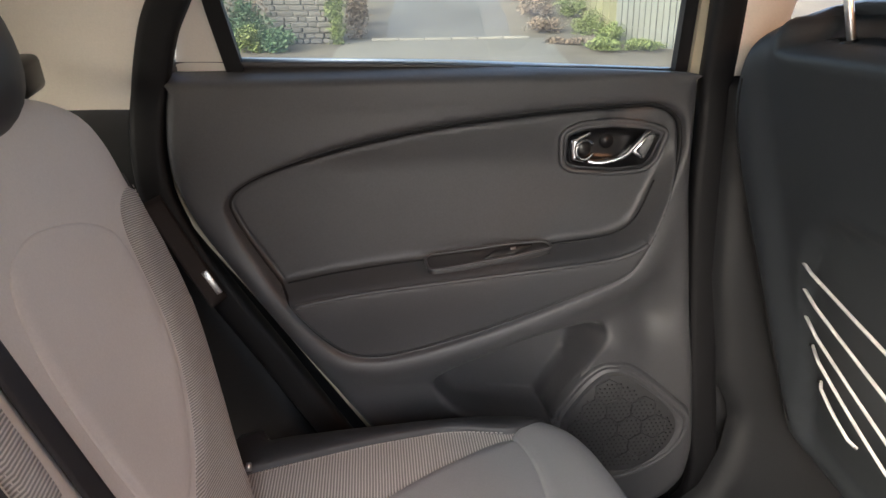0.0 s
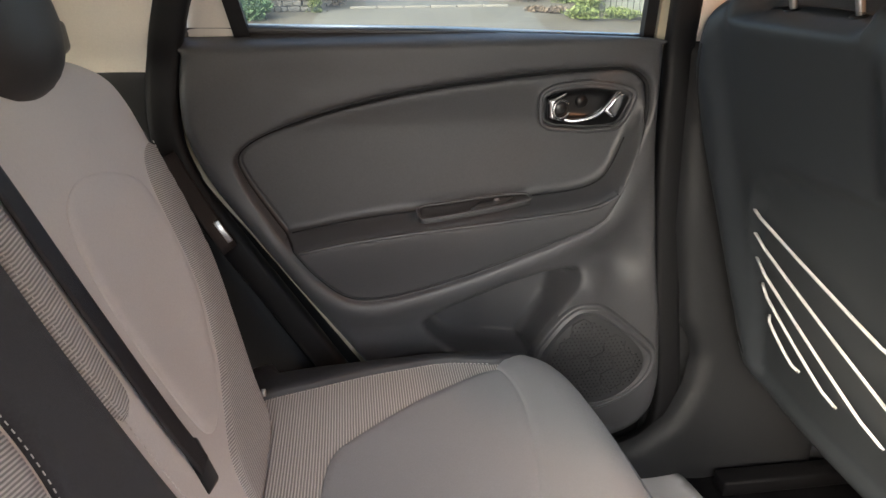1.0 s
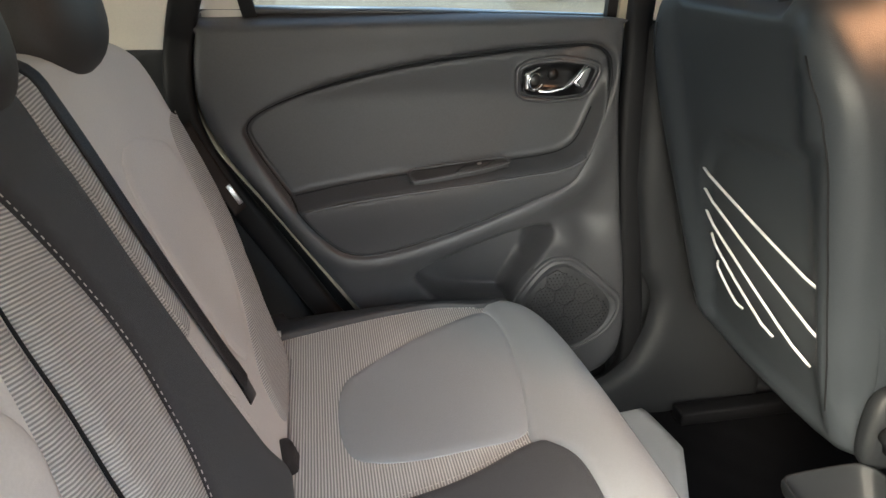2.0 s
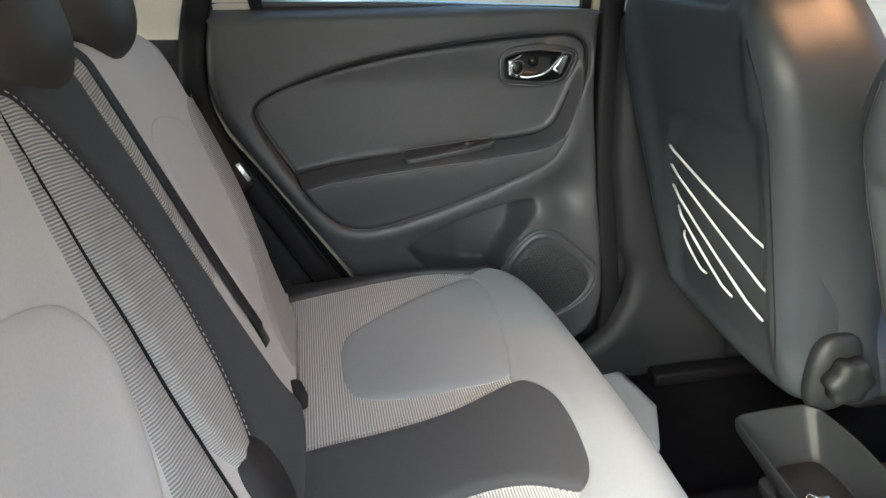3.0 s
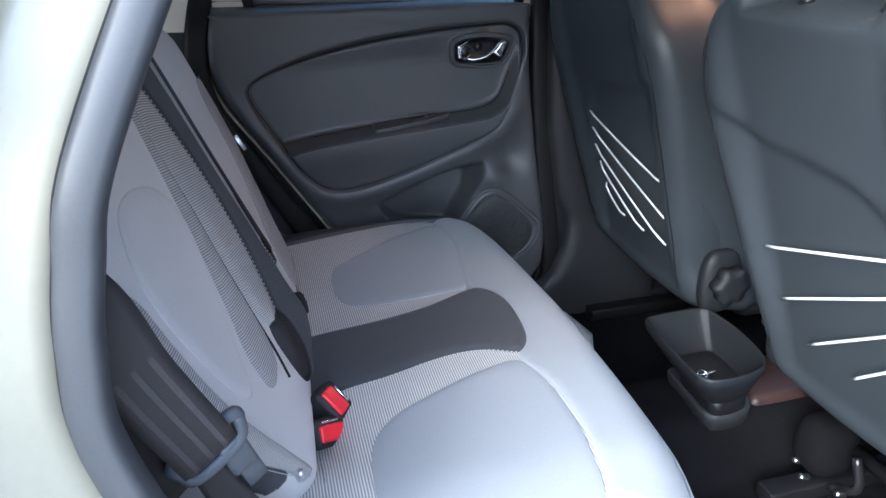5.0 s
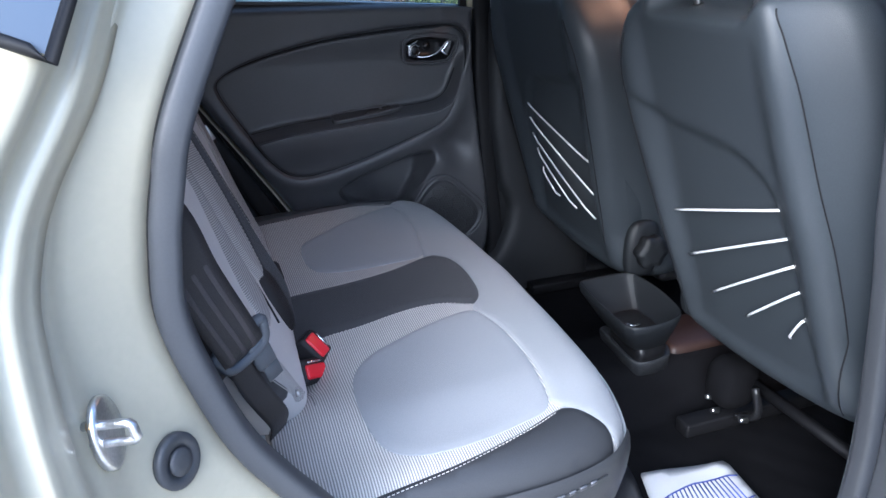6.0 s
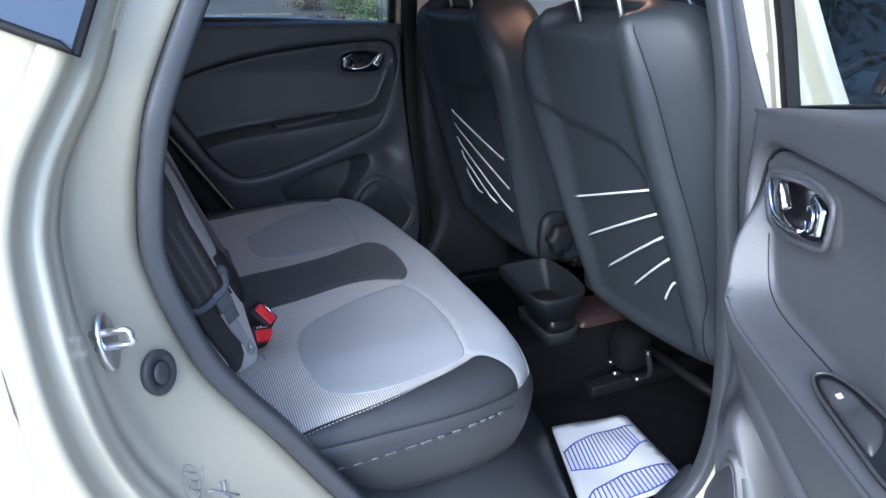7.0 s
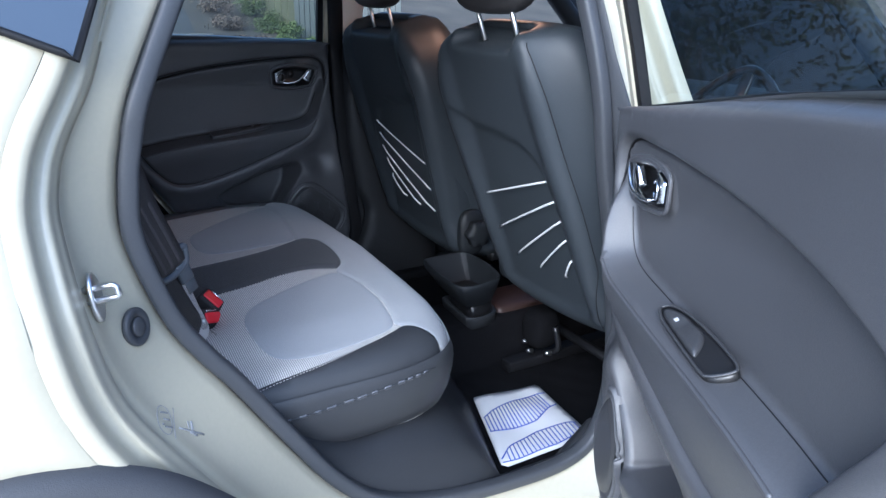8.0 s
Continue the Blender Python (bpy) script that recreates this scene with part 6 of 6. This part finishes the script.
part("flange", disc(((0.98, -0.006), (1.0, 0.0), (0.97, 0.002), (0.90, 0.003), (0.60, 0.003), (0.57, 0.001), (0.3, 0.001)), 0.0265, 0.030, MP), RUBBER_GREY, pl)
part("knob", disc(((0.52, 0.0), (0.52, 0.004), (0.47, 0.0055), (0.2, 0.006)), 0.0255, 0.029, MP), RUBBER_GREY, pl)
# printed marks on the jamb: one round, one oblong, unreadable
STAMP = mat("faint grey stamp ink", (0.27, 0.27, 0.27), 0.7, grain=0.2)


from mathutils.bvhtree import BVHTree
frame_ob = [o for o in car.children if o.name.startswith("doorway_frame")][0]
skin_tree = BVHTree.FromPolygons([v.co + car.location for v in frame_ob.data.vertices], [tuple(p.vertices) for p in frame_ob.data.polygons])


def on_jamb(x, z):
    """A point just above the painted jamb."""
    hit, nrm, k, d = skin_tree.ray_cast(Vector((x, -1.2, z)), Vector((0, 1, 0)))
    nrm = nrm if nrm.y < 0 else -nrm
    return hit + nrm * 0.0006


stamp = thing("jamb_stamp", "faint grey stamped marks on the cream door jamb", "stamp", at=tuple(on_jamb(-0.92, 0.615)))


def jamb_line(pts, r):
    """A printed line; (a, b) run along and up the slanting jamb, in millimetres or so."""
    return tube([on_jamb(-0.944 + 0.00079 * a + 0.00013 * b, 0.640 - 0.0005 * a + 0.0006 * b) for a, b in pts], r, 4)


def jamb_bar(a0, b0, a1, b1, r):
    return part("stamp_bar", jamb_line([(a0 + (a1 - a0) * k / 4, b0 + (b1 - b0) * k / 4) for k in range(5)], r), STAMP, stamp)


part("stamp_ring", jamb_line([(-4 + 13 * math.cos(a) - 6 * math.sin(a), 2 + 25 * math.sin(a)) for a in np.linspace(0, 6.283, 30)], 0.0007), STAMP, stamp)
for a0, b0, a1, b1 in ((-12, 16, 2, 12), (-6, 4, 5, 0), (-9, -3, -6, -4), (-4, -8, 9, -13)):
    jamb_bar(a0, b0, a1, b1, 0.0018)
jamb_bar(13, 22, 15, -32, 0.0007)
jamb_bar(24, -17, 74, -33, 0.0019)
jamb_bar(46, -27, 60, -34, 0.0022)
jamb_bar(41, -5, 44, -20, 0.0013)
jamb_bar(48, -5, 51, -24, 0.0024)

# ---- front of the cabin ----
dash = thing("dashboard", "dark plastic dashboard under the windscreen", "dashboard", at=(1.0, CY, 0.6))
part("dash_body", loft([[(1.25, y, 0.55), (0.95, y, 0.62), (0.90, y, 0.78), (0.98, y, 0.93), (1.30, y, 0.97)] for y in np.linspace(-0.68, 0.70, 12)], closed=False), TRIM, dash)
wheel_ring = thing("steering_wheel", "black steering wheel with bright spoke trim", "steering wheel", at=(0.78, -0.345, 0.80))
MW = Matrix.Translation((0.78, -0.345, 0.90)) @ Matrix.Rotation(radians(-65), 4, "Y")
part("rim", moved(tube(curve([(0.185, 0, 0), (0, 0.185, 0), (-0.185, 0, 0), (0, -0.185, 0)], 12, True), 0.015, 10, closed=True), MW), BLACK, wheel_ring)
part("hub", moved(ellipsoid((0, 0, 0), (0.08, 0.075, 0.03), 2.5, Matrix.Identity(4)), MW), BLACK, wheel_ring)
for a in (0, 120, 240):
    part("spoke", moved(box((0.06, -0.02, -0.008), (0.18, 0.02, 0.008), 0.005, 2), MW @ Matrix.Rotation(radians(a), 4, "Z")), STEEL if a else BLACK, wheel_ring)
for y0, s in ((0.70, 1), (-0.68, -1)):
    part("windscreen_pillar", tube([(1.25, y0 - 0.02 * s, 0.95), (0.75, y0 - 0.11 * s, 1.36)], 0.04, 8), TRIM, car, "dark windscreen pillar")
ws = part("windscreen", loft([[(1.30, y, 0.95), (1.05, y * 0.95, 1.18), (0.75, y * 0.9, 1.38)] for y in np.linspace(-0.66, 0.68, 8)], closed=False), WINDOW, car, "clear windscreen")
ws.visible_shadow = False
part("near_front_door", box((0.14, -0.86, 0.0), (1.3, -0.78, 0.90), 0.03), CREAM_PAINT, car)
part("near_door_lining", box((0.14, -0.775, 0.1), (1.25, -0.71, 0.93), 0.02), TRIM, car, "dark front door lining")
fg = part("front_window", patch([(0.10, 0.90), (1.25, 0.90), (0.80, 1.36), (0.0, 1.40)], lambda P, e: 0.80 - 0.40 * np.maximum(P[:, 1] - 0.90, 0), 0.1, ((0, 0, 0), (1, 0, 0), (0, 0, 1), (0, -1, 0))), WINDOW, car, "front side window")
fg.visible_shadow = False
part("engine_bay", box((1.2, -0.70, 0.2), (1.95, 0.73, 0.70), 0.08, 3), RUBBER, car)

# ---- beyond the lane ----
fence(6.6, 13.2, 4.75, 15.2, 0.13, 1.9, FENCE_GREY, "wooden_fence", "weathered grey vertical board fence")
fence(4.75, 15.2, 5.2, 26, 0.55, 1.7, FENCE_WOOD, "wooden_fence", "yellowish lichened panel fence along the lane")
wall = thing("stone_wall", "low rough stone wall beside the lane", "wall", at=(-2.5, 16, 0))
rw = random.Random(11)
for j in range(8):
    x = -1.45
    z = float(rise(0, 15.7)) + j * 0.115
    while x > -2.75:
        w = rw.uniform(0.12, 0.38)
        h = 0.115 - rw.uniform(0.008, 0.022)
        m = Matrix.Translation((x - w / 2, 15.7, z + h / 2)) @ Matrix.Rotation(rw.uniform(-0.05, 0.05), 4, "Y") @ Matrix.Rotation(rw.uniform(-0.12, 0.12), 4, "Z")
        part("stone", box((-w / 2 + 0.008, -0.10, -h / 2), (w / 2 - 0.008, 0.10 + rw.uniform(-0.04, 0.04), h / 2), 0.018, 1, m), STONE, wall, smooth=False)
        x -= w


def bush(cx, cy, rx, ry, h, n, size, material, name, label, category, seed):
    r = random.Random(seed)
    V, F = [], []
    for i in range(n):
        a, t = r.uniform(0, 2 * math.pi), r.random() ** 0.5
        lump = 0.75 + 0.25 * math.sin(3 * a + seed)
        x, y = cx + rx * t * lump * math.cos(a), cy + ry * t * lump * math.sin(a)
        z = float(rise(x, y)) + h * (1 - t * t) * (0.3 + 0.7 * r.random())
        d = Vector((r.gauss(0, 1), r.gauss(0, 1), r.gauss(0.4, 1))).normalized()
        u = d.orthogonal().normalized()
        s = size * r.uniform(0.5, 1.2)
        k = len(V)
        c = Vector((x, y, z))
        V += [c - d * s, c + u * s * 0.4, c + d * s, c - u * s * 0.4]
        F.append((k, k + 1, k + 2, k + 3))
    return tagged(part(name, from_arrays(V, F), material, None), label, category, kind="stuff")


def shrub(lumps, size, material, name, label, category, seed, count=1500):
    """A shrub of several loose lumps (x, y, radius, height) of small leaves with an uneven outline."""
    r = random.Random(seed)
    V, F = [], []
    for x0, y0, rad, h in lumps:
        base = float(rise(x0, y0))
        subs = [(r.uniform(-1, 1) * rad * 0.6, r.uniform(-1, 1) * rad * 0.6, r.uniform(0.15, 0.85) * h, r.uniform(0.25, 0.5)) for k in range(9)]
        for i in range(count):
            dx, dy, dz, k = subs[i % 9]
            c = Vector((x0 + dx + r.gauss(0, rad * k * 0.6), y0 + dy + r.gauss(0, rad * k * 0.6), base + max(dz + r.gauss(0, h * k * 0.4), 0.02)))
            d = Vector((r.gauss(0, 1), r.gauss(0, 1), r.gauss(0.4, 1))).normalized()
            u = d.orthogonal().normalized()
            q = size * r.uniform(0.5, 1.3)
            n = len(V)
            V += [c - d * q, c + u * q * 0.4, c + d * q, c - u * q * 0.4]
            F.append((n, n + 1, n + 2, n + 3))
    return tagged(part(name, from_arrays(V, F), material, None, "", False), label, category, kind="stuff")


shrub([(-2.9, 15.0, 0.5, 0.9), (-3.6, 15.2, 0.6, 1.3), (-4.3, 15.0, 0.6, 1.1), (-2.5, 14.7, 0.35, 0.4), (-5.0, 15.5, 0.8, 1.6)], 0.045, LEAF_DARK, "verge_plants", "dark green shrubs before the stone wall", "plants", 8)
shrub([(-1.35, 15.5, 0.30, 1.5), (-1.55, 15.9, 0.30, 1.2), (-3.1, 14.6, 0.30, 0.5)], 0.04, LEAF, "verge_plants", "yellowish green shrub at the end of the wall", "plants", 9)
shrub([(-0.95, 16.3, 0.28, 0.9), (-1.0, 17.5, 0.35, 1.2), (-0.9, 19.0, 0.4, 1.4), (-3.3, 15.6, 0.5, 1.5)], 0.05, BARK, "verge_plants", "bare brown twigs beside the lane", "plants", 5, 900)
shrub([(4.2, 14.3, 0.45, 0.22), (4.5, 14.9, 0.35, 0.40), (5.0, 14.2, 0.45, 0.22), (4.4, 16.2, 0.35, 0.5), (4.5, 18.0, 0.4, 0.6)], 0.04, LEAF, "verge_plants", "low green weeds along the fence foot", "plants", 3, 1200)
shrub([(3.5, 16.5, 0.4, 0.35), (3.7, 18.5, 0.5, 0.45), (4.0, 20.5, 0.6, 0.55), (3.6, 15.0, 0.4, 0.12)], 0.05, BARK, "verge_plants", "bare brown twigs by the fence", "plants", 6, 1000)


# ---- trees ahead of the car ----
def tree(x, y, h, spread, seed):
    r = random.Random(seed)
    t = thing("tree", "dark evergreen tree with dense foliage", "tree", "trees", at=(x, y, -0.15))
    base = Vector((x, y, -0.2))
    limbs = [tube([base, base + Vector((0.1, 0, h * 0.35)), base + Vector((0.0, 0.1, h * 0.8))], 0.16, 8, taper=lambda q: 1 - 0.75 * q)]
    V, F = [], []
    for k in range(26):
        a, z = r.uniform(0, 6.28), r.uniform(0.12, 1.0) * h
        L = spread * (1.1 - 0.6 * z / h) * r.uniform(0.6, 1.1)
        c = base + Vector((math.cos(a) * L, math.sin(a) * L, z + 0.2 * L))
        limbs.append(tube([base + Vector((0, 0, z * 0.8)), (base + Vector((0, 0, z * 0.8)) + c) / 2 + Vector((0, 0, 0.1)), c], 0.05, 5, taper=lambda q: 1 - 0.8 * q))
        for i in range(240):
            p = c + Vector((r.gauss(0, 0.45), r.gauss(0, 0.45), r.gauss(0, 0.35)))
            d = Vector((r.gauss(0, 1), r.gauss(0, 1), r.gauss(0, 0.7))).normalized()
            u = d.orthogonal().normalized() * 0.026
            d *= r.uniform(0.035, 0.085)
            n = len(V)
            V += [p - d, p + u, p + d, p - u]
            F.append((n, n + 1, n + 2, n + 3))
    part("trunk", join(*limbs), BARK, t)
    part("crown", from_arrays(V, F), LEAF_DARK, t, "dark green leaf clumps", False)
    return t


for k, (x, y) in enumerate(((8.5, -3.5), (8.0, -6.5), (6.5, -9.0))):
    tree(x, y, 6.0 + 0.5 * (k % 3), 2.2, 23 + k)
bush(9.0, 4.5, 1.6, 4.5, 1.0, 9000, 0.10, LEAF_DARK, "hedge_plants", "dense dark evergreen hedge by the parking place", "hedge", 12)
